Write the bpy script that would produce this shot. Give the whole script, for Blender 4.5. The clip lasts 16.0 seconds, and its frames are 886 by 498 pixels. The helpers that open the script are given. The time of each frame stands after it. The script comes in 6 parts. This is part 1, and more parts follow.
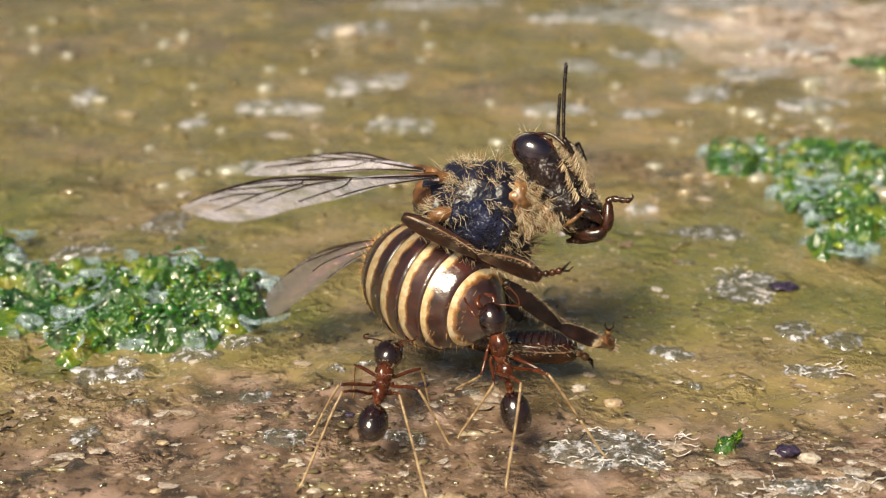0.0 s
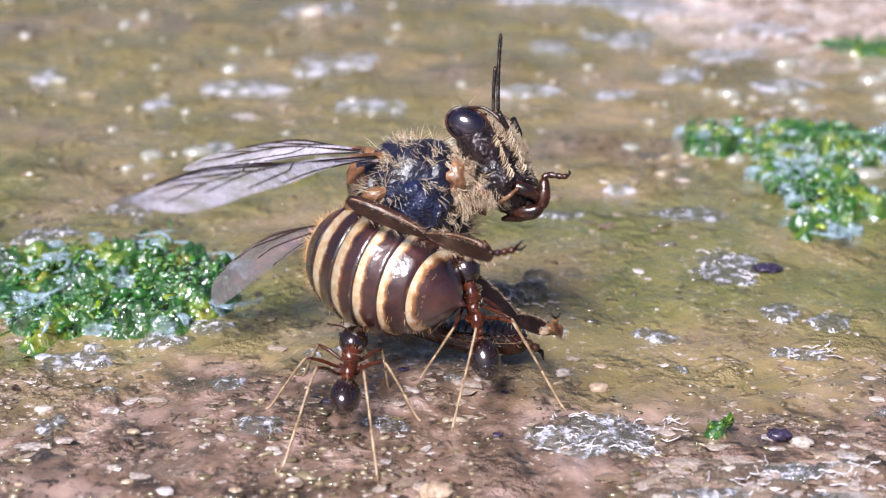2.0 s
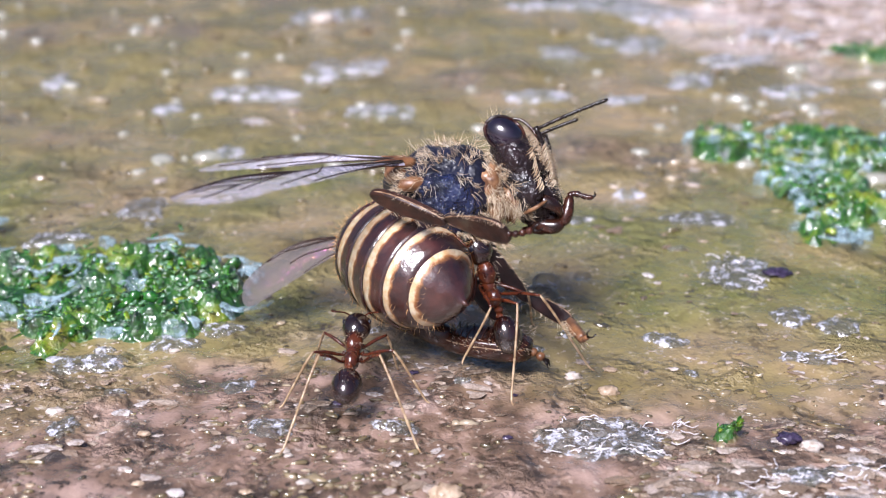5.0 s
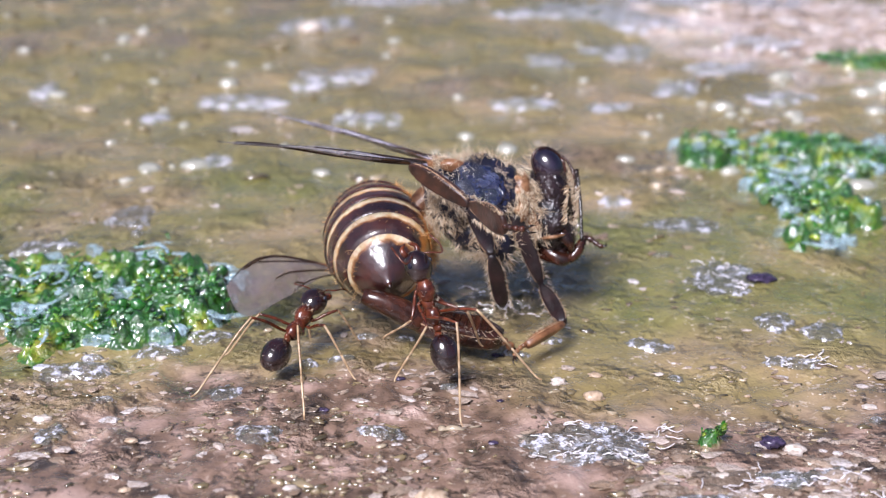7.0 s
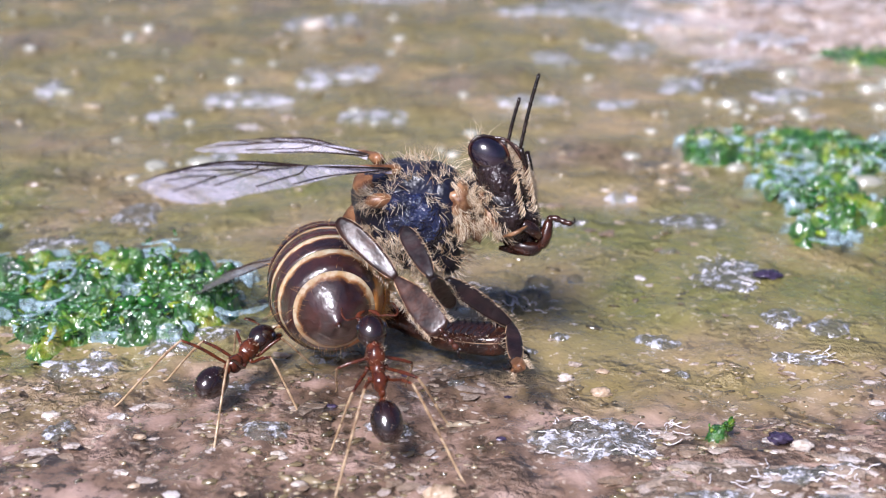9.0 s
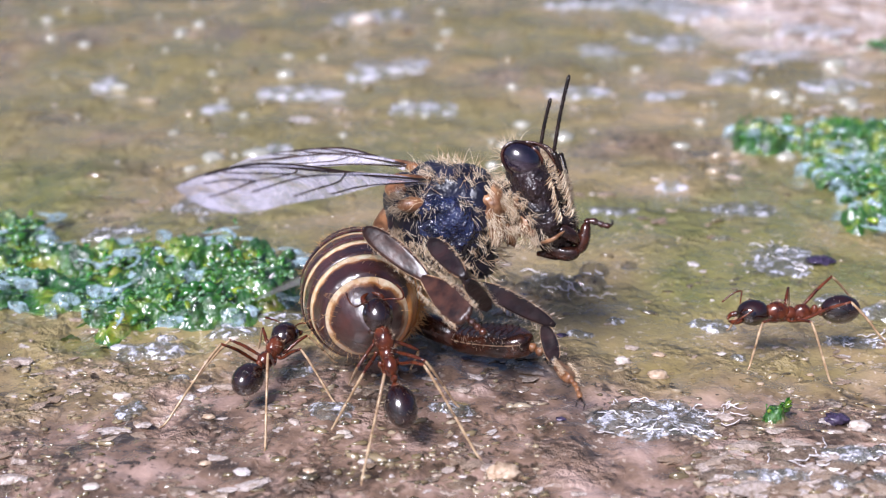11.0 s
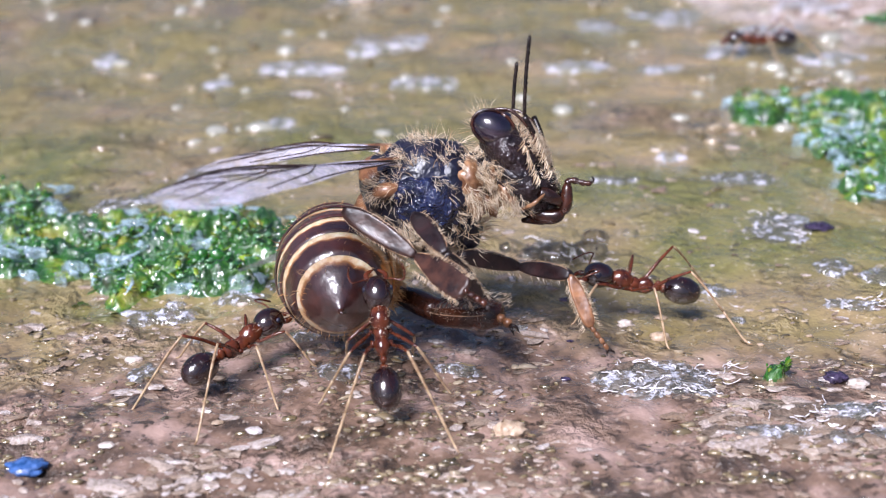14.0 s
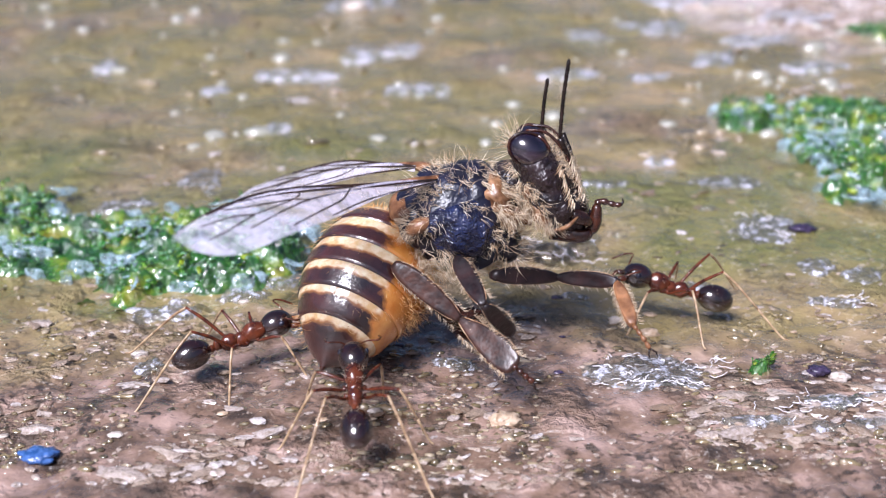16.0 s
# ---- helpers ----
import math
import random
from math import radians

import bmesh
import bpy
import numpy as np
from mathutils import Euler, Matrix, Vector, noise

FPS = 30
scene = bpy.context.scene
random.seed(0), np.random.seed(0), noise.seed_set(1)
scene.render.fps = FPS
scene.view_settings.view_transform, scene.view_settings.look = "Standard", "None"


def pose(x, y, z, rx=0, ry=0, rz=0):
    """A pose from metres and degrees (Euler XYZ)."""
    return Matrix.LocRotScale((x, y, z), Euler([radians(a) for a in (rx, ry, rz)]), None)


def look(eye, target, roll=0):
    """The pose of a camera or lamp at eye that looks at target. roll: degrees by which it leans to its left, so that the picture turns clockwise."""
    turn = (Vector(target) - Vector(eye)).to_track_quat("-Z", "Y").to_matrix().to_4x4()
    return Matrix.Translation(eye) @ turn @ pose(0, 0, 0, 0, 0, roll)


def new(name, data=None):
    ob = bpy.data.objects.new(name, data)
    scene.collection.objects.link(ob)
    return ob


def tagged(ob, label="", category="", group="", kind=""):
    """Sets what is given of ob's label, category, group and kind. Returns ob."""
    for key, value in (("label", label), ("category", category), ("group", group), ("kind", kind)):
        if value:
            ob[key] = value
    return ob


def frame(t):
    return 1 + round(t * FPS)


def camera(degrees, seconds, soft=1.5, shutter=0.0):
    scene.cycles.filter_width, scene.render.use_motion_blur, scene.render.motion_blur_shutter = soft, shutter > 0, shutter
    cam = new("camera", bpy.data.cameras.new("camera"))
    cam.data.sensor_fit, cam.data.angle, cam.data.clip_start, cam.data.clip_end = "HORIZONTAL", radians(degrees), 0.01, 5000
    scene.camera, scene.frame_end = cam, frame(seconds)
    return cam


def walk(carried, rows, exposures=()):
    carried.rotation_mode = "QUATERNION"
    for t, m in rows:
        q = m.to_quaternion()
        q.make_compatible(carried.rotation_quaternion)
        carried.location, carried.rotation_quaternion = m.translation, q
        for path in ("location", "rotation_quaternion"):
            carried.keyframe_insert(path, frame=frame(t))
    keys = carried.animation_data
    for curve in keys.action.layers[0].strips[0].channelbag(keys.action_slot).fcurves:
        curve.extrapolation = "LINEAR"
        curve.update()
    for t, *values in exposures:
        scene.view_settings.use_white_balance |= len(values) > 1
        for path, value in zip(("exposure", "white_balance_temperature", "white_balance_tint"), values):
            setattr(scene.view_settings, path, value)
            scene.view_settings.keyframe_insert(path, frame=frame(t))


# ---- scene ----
MM = 0.001


def mpose(x, y, z, rx=0, ry=0, rz=0):
    """A pose from millimetres and degrees."""
    return pose(x * MM, y * MM, z * MM, rx, ry, rz)


# ---- camera ----
cam = camera(38, 16.0, soft=1.1)
cam.data.dof.use_dof = True
cam.data.dof.focus_distance = 0.0342
cam.data.dof.aperture_fstop = 120
walk(cam, [(t, mpose(*p)) for t, *p in [
    (0, 0.69, -40.90, 17.70, 66.9, 0.6, 1.7),
    (0.5, 0.07, -40.12, 17.54, 66.8, -0.1, 0.4),
    (1, 0.03, -39.53, 17.15, 66.4, -0.3, 0.0),
    (1.5, 0.04, -39.84, 17.04, 66.3, -0.1, -0.3),
    (2, 0.04, -39.94, 17.04, 66.4, -0.0, -0.1),
    (2.5, 0.05, -40.03, 17.04, 67.0, -0.1, -0.2),
    (3, 0.04, -40.09, 17.06, 66.9, -0.1, -0.1),
    (3.5, 0.00, -40.10, 17.02, 67.0, -0.0, 0.0),
    (4, -0.03, -40.05, 17.00, 66.7, 0.0, 0.2),
    (4.2, -0.02, -40.05, 17.00, 66.7, 0.0, 0.2),
    (6.3, 0.09, -40.08, 16.94, 66.9, 0.3, 0.5),
    (6.5, 0.11, -40.13, 16.98, 67.0, 0.2, 0.2),
    (7, 0.13, -40.26, 17.01, 67.1, 0.1, -0.2),
    (7.5, 0.09, -40.26, 17.02, 66.9, 0.0, -0.4),
    (8, 0.07, -40.27, 17.03, 66.9, 0.1, -0.3),
    (8.5, 0.07, -40.23, 17.01, 66.8, 0.1, -0.3),
    (9, 0.01, -40.32, 17.00, 67.0, 0.2, -0.1),
    (9.5, -0.10, -40.41, 17.02, 67.2, 0.3, 0.4),
    (9.7, -0.22, -40.46, 16.97, 67.3, 0.5, 0.6),
    (12, -0.71, -41.50, 16.92, 66.7, 1.0, 1.6),
    (12.5, -0.81, -41.54, 16.85, 66.8, 1.2, 1.9),
    (13, -0.93, -41.71, 16.76, 66.6, 1.4, 2.5),
    (13.5, -0.87, -41.75, 16.68, 66.7, 1.1, 1.2),
    (14, -0.92, -41.90, 16.65, 66.3, 1.1, 1.0),
    (14.5, -1.11, -42.32, 16.73, 66.8, 1.0, 0.9),
    (15, -1.16, -42.59, 16.73, 66.7, 1.0, 1.0),
    (15.5, -1.22, -42.82, 16.80, 67.0, 0.9, 0.9),
    (16, -1.17, -43.14, 16.79, 66.8, 0.8, 0.5),
]], exposures=[(0, 0.10, 8000, 4), (0.5, -0.07, 7200, 16), (1.0, 0.34, 6250, 17.2), (1.5, 0.43, 5930, 17.5), (4.0, 0.43, 5700, 18.2), (8, 0.43, 5660, 18.8), (16, 0.48, 5560, 19.6)])

# ---- light: hazy daylight, a wide bright glow round the sun, high on the near side ----
SUN_FROM = Vector((-2.5, -4.5, 6.4)).normalized()
world = bpy.data.worlds.new("world")
scene.world = world
world.use_nodes = True
wn = world.node_tree.nodes
sky = wn.new("ShaderNodeTexSky")
sky.sky_type = "NISHITA"
sky.sun_disc = False
sky.dust_density = 4.0
sky.ozone_density = 0.4
sky.sun_elevation = math.asin(SUN_FROM.z)
sky.sun_rotation = math.atan2(SUN_FROM.x, SUN_FROM.y)
wn["Background"].inputs["Strength"].default_value = 0.05
world.node_tree.links.new(sky.outputs[0], wn["Background"].inputs["Color"])
sun = new("sun", bpy.data.lights.new("sun", "SUN"))
sun.data.energy = 5.0
sun.data.angle = radians(22)
sun.data.color = (1.0, 0.95, 0.88)
sun.matrix_world = look(SUN_FROM, (0, 0, 0))


# ---- materials ----
class Nodes:
    """A small builder for node materials."""

    def __init__(self, name):
        self.mat = bpy.data.materials.new(name)
        self.mat.use_nodes = True
        self.tree = self.mat.node_tree
        self.bsdf = self.tree.nodes["Principled BSDF"]
        self.coord = self.tree.nodes.new("ShaderNodeTexCoord").outputs["Object"]

    def link(self, a, b):
        self.tree.links.new(a, b)

    def put(self, **values):
        for key, value in values.items():
            socket = self.bsdf.inputs[key.replace("_", " ")]
            if hasattr(value, "links"):
                self.link(value, socket)
            else:
                socket.default_value = value
        return self

    def noise(self, mm, detail=4.0, rough=0.55, vector=None):
        """Noise with features of about that many millimetres, 0 to 1."""
        n = self.tree.nodes.new("ShaderNodeTexNoise")
        n.inputs["Scale"].default_value = 1000.0 / mm
        n.inputs["Detail"].default_value = detail
        n.inputs["Roughness"].default_value = rough
        self.link(vector or self.coord, n.inputs["Vector"])
        return n.outputs["Fac"]

    def cells(self, mm, feature="F1"):
        n = self.tree.nodes.new("ShaderNodeTexVoronoi")
        n.feature = feature
        n.inputs["Scale"].default_value = 1000.0 / mm
        self.link(self.coord, n.inputs["Vector"])
        return n.outputs["Distance"]

    def ramp(self, fac, *stops):
        n = self.tree.nodes.new("ShaderNodeValToRGB")
        while len(n.color_ramp.elements) < len(stops):
            n.color_ramp.elements.new(0.5)
        for element, (at, colour) in zip(n.color_ramp.elements, stops):
            element.position = at
            element.color = (*colour, 1) if len(colour) == 3 else colour
        self.link(fac, n.inputs["Fac"])
        return n.outputs["Color"]

    def grey(self, fac, lo, hi, a=0.0, b=1.0):
        n = self.tree.nodes.new("ShaderNodeMapRange")
        self.link(fac, n.inputs["Value"])
        for key, value in (("From Min", lo), ("From Max", hi), ("To Min", a), ("To Max", b)):
            n.inputs[key].default_value = value
        return n.outputs["Result"]

    def mix(self, fac, a, b, how="MIX"):
        n = self.tree.nodes.new("ShaderNodeMix")
        n.data_type = "RGBA"
        n.blend_type = how
        for socket, value in ((n.inputs[0], fac), (n.inputs[6], a), (n.inputs[7], b)):
            if hasattr(value, "links"):
                self.link(value, socket)
            else:
                socket.default_value = (*value, 1) if isinstance(value, tuple) else value
        return n.outputs[2]

    def maths(self, how, a, b):
        n = self.tree.nodes.new("ShaderNodeMath")
        n.operation = how
        for socket, value in ((n.inputs[0], a), (n.inputs[1], b)):
            if hasattr(value, "links"):
                self.link(value, socket)
            else:
                socket.default_value = value
        return n.outputs[0]

    def attribute(self, name):
        n = self.tree.nodes.new("ShaderNodeAttribute")
        n.attribute_name = name
        return n.outputs["Fac"]

    def island(self):
        return self.tree.nodes.new("ShaderNodeNewGeometry").outputs["Random Per Island"]

    def bump(self, height, mm, strength=1.0):
        n = self.tree.nodes.new("ShaderNodeBump")
        n.inputs["Distance"].default_value = mm * MM
        n.inputs["Strength"].default_value = strength
        self.link(height, n.inputs["Height"])
        self.link(n.outputs[0], self.bsdf.inputs["Normal"])
        return self


def mud():
    m = Nodes("wet mud")
    big, mid, fine, grit = m.noise(6, 4), m.noise(1.3, 5), m.noise(0.32, 4), m.noise(0.11, 2)
    olive = m.ramp(big, (0.3, (0.17, 0.13, 0.045)), (0.5, (0.26, 0.20, 0.085)), (0.62, (0.33, 0.235, 0.12)), (0.74, (0.40, 0.30, 0.18)))
    brown = m.ramp(mid, (0.34, (0.05, 0.034, 0.024)), (0.5, (0.20, 0.128, 0.088)), (0.68, (0.40, 0.275, 0.225)))
    green = m.ramp(mid, (0.3, (0.08, 0.10, 0.018)), (0.7, (0.20, 0.19, 0.05)))
    pink = m.ramp(mid, (0.3, (0.55, 0.40, 0.34)), (0.7, (0.85, 0.73, 0.68)))
    colour = m.mix(m.attribute("brown"), olive, brown)
    colour = m.mix(m.attribute("green"), colour, green)
    colour = m.mix(m.attribute("pink"), colour, pink)
    specks = m.grey(m.noise(0.20, 3, 0.6), 0.60, 0.66, 0.0, 0.9)
    where = m.grey(m.noise(3.0, 3), 0.48, 0.66)
    colour = m.mix(m.maths("MULTIPLY", specks, where), colour, (0.62, 0.52, 0.43))
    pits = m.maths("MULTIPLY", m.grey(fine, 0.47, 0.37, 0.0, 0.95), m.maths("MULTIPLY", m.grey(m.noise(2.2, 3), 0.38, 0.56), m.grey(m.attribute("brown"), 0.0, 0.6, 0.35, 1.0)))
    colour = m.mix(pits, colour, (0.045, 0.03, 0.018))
    wet = m.grey(m.noise(2.8, 4, 0.6), 0.37, 0.50)
    rough = m.maths("SUBTRACT", 0.55, m.maths("MULTIPLY", wet, 0.30))
    m.put(Base_Color=colour, Roughness=rough, Specular_IOR_Level=0.5, Coat_Weight=wet, Coat_Roughness=0.05, Coat_IOR=1.5)
    ripple = m.tree.nodes.new("ShaderNodeBump")
    ripple.inputs["Distance"].default_value = 0.30 * MM
    m.link(m.maths("ADD", m.noise(0.9, 3), m.maths("MULTIPLY", m.noise(0.25, 2), 0.35)), ripple.inputs["Height"])
    m.link(ripple.outputs[0], m.bsdf.inputs["Coat Normal"])
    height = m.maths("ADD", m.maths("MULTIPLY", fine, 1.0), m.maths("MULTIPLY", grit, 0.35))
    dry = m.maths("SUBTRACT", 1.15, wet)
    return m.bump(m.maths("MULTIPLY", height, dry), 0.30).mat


def grains():
    m = Nodes("mineral grains")
    tone = m.ramp(m.island(), (0.0, (0.05, 0.035, 0.025)), (0.3, (0.25, 0.17, 0.11)), (0.6, (0.42, 0.33, 0.26)), (0.85, (0.48, 0.40, 0.36)), (1.0, (0.64, 0.59, 0.58)))
    tone = m.mix(m.grey(m.noise(0.12), 0.4, 0.7), tone, (0.25, 0.19, 0.14))
    return m.put(Base_Color=tone, Roughness=0.22, Specular_IOR_Level=0.6, Coat_Weight=0.6, Coat_Roughness=0.12).bump(m.noise(0.07, 3), 0.05).mat


def water(name="water film"):
    m = Nodes(name)
    m.put(Base_Color=(0.95, 0.97, 1, 1), Roughness=0.02, Transmission_Weight=1.0, IOR=1.33, Coat_Weight=0.6, Coat_IOR=1.5, Coat_Roughness=0.1)
    return m.bump(m.noise(0.5, 2), 0.05, 0.6).mat


def moss():
    m = Nodes("wet moss")
    tone = m.ramp(m.island(), (0.0, (0.012, 0.06, 0.006)), (0.4, (0.02, 0.12, 0.012)), (0.75, (0.05, 0.18, 0.014)), (1.0, (0.26, 0.33, 0.015)))
    tone = m.mix(m.grey(m.noise(1.2), 0.45, 0.65, 0, 0.75), tone, (0.05, 0.10, 0.012))
    return m.put(Base_Color=tone, Roughness=0.25, Subsurface_Weight=0.5, Subsurface_Radius=(0.0004, 0.0008, 0.0001), Specular_IOR_Level=0.6, Coat_Weight=1.0, Coat_IOR=1.5, Coat_Roughness=0.1).mat


def moss_mat():
    m = Nodes("wet moss mat")
    tone = m.ramp(m.noise(1.3, 3), (0.30, (0.006, 0.03, 0.006)), (0.42, (0.018, 0.09, 0.010)), (0.50, (0.04, 0.13, 0.008)), (0.58, (0.17, 0.24, 0.010)), (0.70, (0.26, 0.24, 0.03)), (0.78, (0.24, 0.16, 0.06)))
    tone = m.mix(m.grey(m.noise(1.8, 3), 0.5, 0.65, 0, 0.8), tone, (0.015, 0.07, 0.018))
    m.put(Base_Color=tone, Roughness=0.3, Subsurface_Weight=0.4, Subsurface_Radius=(0.0004, 0.0008, 0.0001), Coat_Weight=1.0, Coat_IOR=1.8, Coat_Roughness=0.05)
    ripple = m.tree.nodes.new("ShaderNodeBump")
    ripple.inputs["Distance"].default_value = 0.6 * MM
    m.link(m.noise(0.7, 2), ripple.inputs["Height"])
    m.link(ripple.outputs[0], m.bsdf.inputs["Coat Normal"])
    return m.bump(m.noise(0.3, 3), 0.2).mat


def chitin(name, dark, light, mm=0.5, rough=0.2, coat=0.4, dents=0.004, ior=1.5):
    m = Nodes(name)
    tone = m.mix(m.grey(m.noise(mm), 0.35, 0.7), dark, light)
    rough_map = m.grey(m.noise(mm * 0.4, 2), 0.3, 0.7, rough * 0.8, rough * 1.3)
    m.put(Base_Color=tone, Roughness=rough_map, Coat_Weight=coat * 0.5, Coat_Roughness=0.16, Specular_IOR_Level=0.5, IOR=ior)
    return m.bump(m.noise(0.06 if dents < 0.03 else 0.3, 2), dents, 0.6).mat


def banded():
    m = Nodes("banded abdomen chitin")
    wave = m.maths("MULTIPLY", m.maths("SUBTRACT", m.maths("ADD", m.noise(0.3, 4), m.noise(1.6, 2)), 1.0), 0.5)
    band = m.grey(m.maths("ADD", m.attribute("band"), wave), 0.36, 0.62)
    belly = m.grey(m.maths("ADD", m.attribute("belly"), wave), 0.42, 0.6)
    dark = m.mix(m.grey(m.noise(0.7), 0.35, 0.7), (0.015, 0.005, 0.006), (0.085, 0.022, 0.015))
    cream = m.mix(m.grey(m.noise(0.25), 0.35, 0.7), (0.68, 0.44, 0.20), (0.90, 0.79, 0.57))
    orange = m.mix(m.grey(m.noise(0.5), 0.35, 0.7), (0.58, 0.19, 0.025), (0.74, 0.34, 0.07))
    edge = m.grey(m.maths("ADD", m.attribute("band"), wave), 0.52, 0.68)
    cream = m.mix(edge, (0.48, 0.20, 0.05), cream)
    tone = m.mix(belly, m.mix(band, dark, cream), orange)
    rough = m.grey(m.noise(0.15), 0.3, 0.7, 0.3, 0.46)
    m.put(Base_Color=tone, Roughness=rough, IOR=1.4, Coat_Weight=1.0, Coat_IOR=1.9, Coat_Roughness=0.2, Subsurface_Weight=0.1, Subsurface_Radius=(0.0005, 0.0002, 0.0001))
    ripple = m.tree.nodes.new("ShaderNodeBump")
    ripple.inputs["Distance"].default_value = 0.09 * MM
    m.link(m.maths("ADD", m.noise(0.9, 2), m.maths("MULTIPLY", m.noise(0.16, 2), 0.18)), ripple.inputs["Height"])
    m.link(ripple.outputs[0], m.bsdf.inputs["Coat Normal"])
    return m.bump(m.maths("ADD", m.noise(0.05, 2), m.noise(0.4, 2)), 0.02, 0.6).mat


def wing_skin(name, tint, thin, thick):
    m = Nodes(name)
    fold = m.noise(0.7, 3)
    m.put(Base_Color=tint, Roughness=0.2, Specular_IOR_Level=1.0, Alpha=m.grey(fold, 0.35, 0.65, thin, thick), Coat_Weight=0.6, Coat_Roughness=0.1, Thin_Film_Thickness=m.grey(fold, 0.2, 0.8, 330.0, 520.0), Thin_Film_IOR=1.5)
    return m.bump(m.maths("ADD", m.noise(0.8, 3), m.maths("MULTIPLY", m.noise(0.12, 2), 0.3)), 0.16, 0.8).mat


def hair_skin(name, a, b):
    m = Nodes(name)
    tone = m.mix(m.island(), a, b)
    return m.put(Base_Color=tone, Roughness=0.4, Specular_IOR_Level=0.5).mat


def wrinkled(name, dark, light, mm=0.14, deep=0.06, rough=0.14, ior=1.5):
    """Glossy chitin with a net of fine folds."""
    m = Nodes(name)
    folds = m.maths("ABSOLUTE", m.maths("SUBTRACT", m.noise(mm * 2, 3), 0.5), 0.0)
    m.put(Base_Color=m.mix(m.grey(m.noise(0.5), 0.35, 0.7), dark, light), Roughness=m.grey(m.noise(0.2, 2), 0.3, 0.7, rough * 0.7, rough * 1.5), IOR=ior, Coat_Weight=0.1, Coat_Roughness=0.1)
    return m.bump(m.maths("ADD", m.maths("MULTIPLY", folds, 2.0), m.maths("MULTIPLY", m.noise(0.5, 2), 0.8)), deep).mat


MUD, GRAINS, WATER, MOSS = mud(), grains(), water(), moss()
MAT = moss_mat()
BANDED = banded()
WING = wing_skin("clear wing membrane", (0.84, 0.78, 0.92, 1), 0.14, 0.5)
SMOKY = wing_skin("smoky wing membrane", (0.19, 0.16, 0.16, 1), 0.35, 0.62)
BLACK = chitin("blue-black thorax chitin", (0.004, 0.004, 0.010), (0.014, 0.016, 0.04), 0.4, 0.34, 0.1, 0.12, 1.5)
PLATE = wrinkled("wrinkled blue-black plate", (0.003, 0.004, 0.012), (0.016, 0.024, 0.075), 0.14, 0.17, 0.13, 1.6)
FACE = wrinkled("blue-black face chitin", (0.005, 0.003, 0.005), (0.030, 0.017, 0.018), 0.22, 0.15, 0.28, 1.5)
CREAM = chitin("cream-tan membrane", (0.10, 0.04, 0.015), (0.40, 0.22, 0.11), 0.35, 0.3, 0.3, 0.05)
DARK = chitin("dark brown chitin", (0.004, 0.003, 0.003), (0.022, 0.011, 0.008), 0.4, 0.25, 0.2, 0.035, 1.4)
HIND = chitin("brown leathery leg chitin", (0.014, 0.006, 0.005), (0.07, 0.027, 0.016), 0.35, 0.36, 0.3, 0.04, 1.5)
GLOSS = chitin("glossy black-brown chitin", (0.003, 0.002, 0.003), (0.026, 0.011, 0.011), 0.5, 0.43, 0.3, 0.04, 1.5)
TAN = chitin("tan chitin", (0.08, 0.03, 0.012), (0.30, 0.14, 0.06), 0.35, 0.35, 0.2, 0.04)
RIM = chitin("pale tan leg edge", (0.16, 0.07, 0.03), (0.58, 0.40, 0.24), 0.3, 0.3, 0.3)
RUST = chitin("rust brown chitin", (0.012, 0.005, 0.004), (0.07, 0.02, 0.009), 0.5, 0.22, 0.6)
EYE = chitin("dark eye", (0.006, 0.004, 0.010), (0.02, 0.010, 0.026), 0.7, 0.16, 0.3, 0.004, 2.1)
VEIN = chitin("brown wing vein", (0.015, 0.008, 0.006), (0.05, 0.025, 0.016), 0.5, 0.3, 0.2)
ANT_DARK = chitin("black-brown ant chitin", (0.004, 0.0015, 0.0015), (0.020, 0.004, 0.003), 0.5, 0.13, 0.6, 0.003, 2.0)
ANT_RED = chitin("red-brown ant chitin", (0.035, 0.008, 0.005), (0.15, 0.036, 0.012), 0.3, 0.16, 0.4, 0.012, 1.5)
ANT_LIMB = chitin("pale amber ant limb", (0.20, 0.11, 0.05), (0.52, 0.38, 0.23), 0.3, 0.3, 0.2)
PALE_HAIR = hair_skin("pale golden hair", (0.36, 0.22, 0.10), (0.86, 0.74, 0.56))
GOLD_HAIR = hair_skin("golden hair", (0.5, 0.22, 0.05), (0.8, 0.55, 0.26))
BELLY = chitin("orange belly membrane", (0.42, 0.13, 0.02), (0.75, 0.36, 0.09), 0.5, 0.28, 0.5, 0.03)


# ---- mesh helpers, in millimetres ----
def mesh_of(name, verts, faces, material, smooth=True, **attributes):
    me = bpy.data.meshes.new(name)
    me.from_pydata([tuple(c * MM for c in v) for v in verts], [], faces)
    me.materials.append(material)
    me.polygons.foreach_set("use_smooth", [smooth] * len(faces))
    for key, values in attributes.items():
        me.attributes.new(key, "FLOAT", "POINT").data.foreach_set("value", list(values))
    me.update()
    return me


def part(name, data, parent, label=""):
    """One mesh object under a thing or a part. data: a mesh."""
    ob = new(name, data)
    ob.parent = parent
    return tagged(ob, label)


def thing(name, label, category, group=""):
    return tagged(new(name), label, category, group)


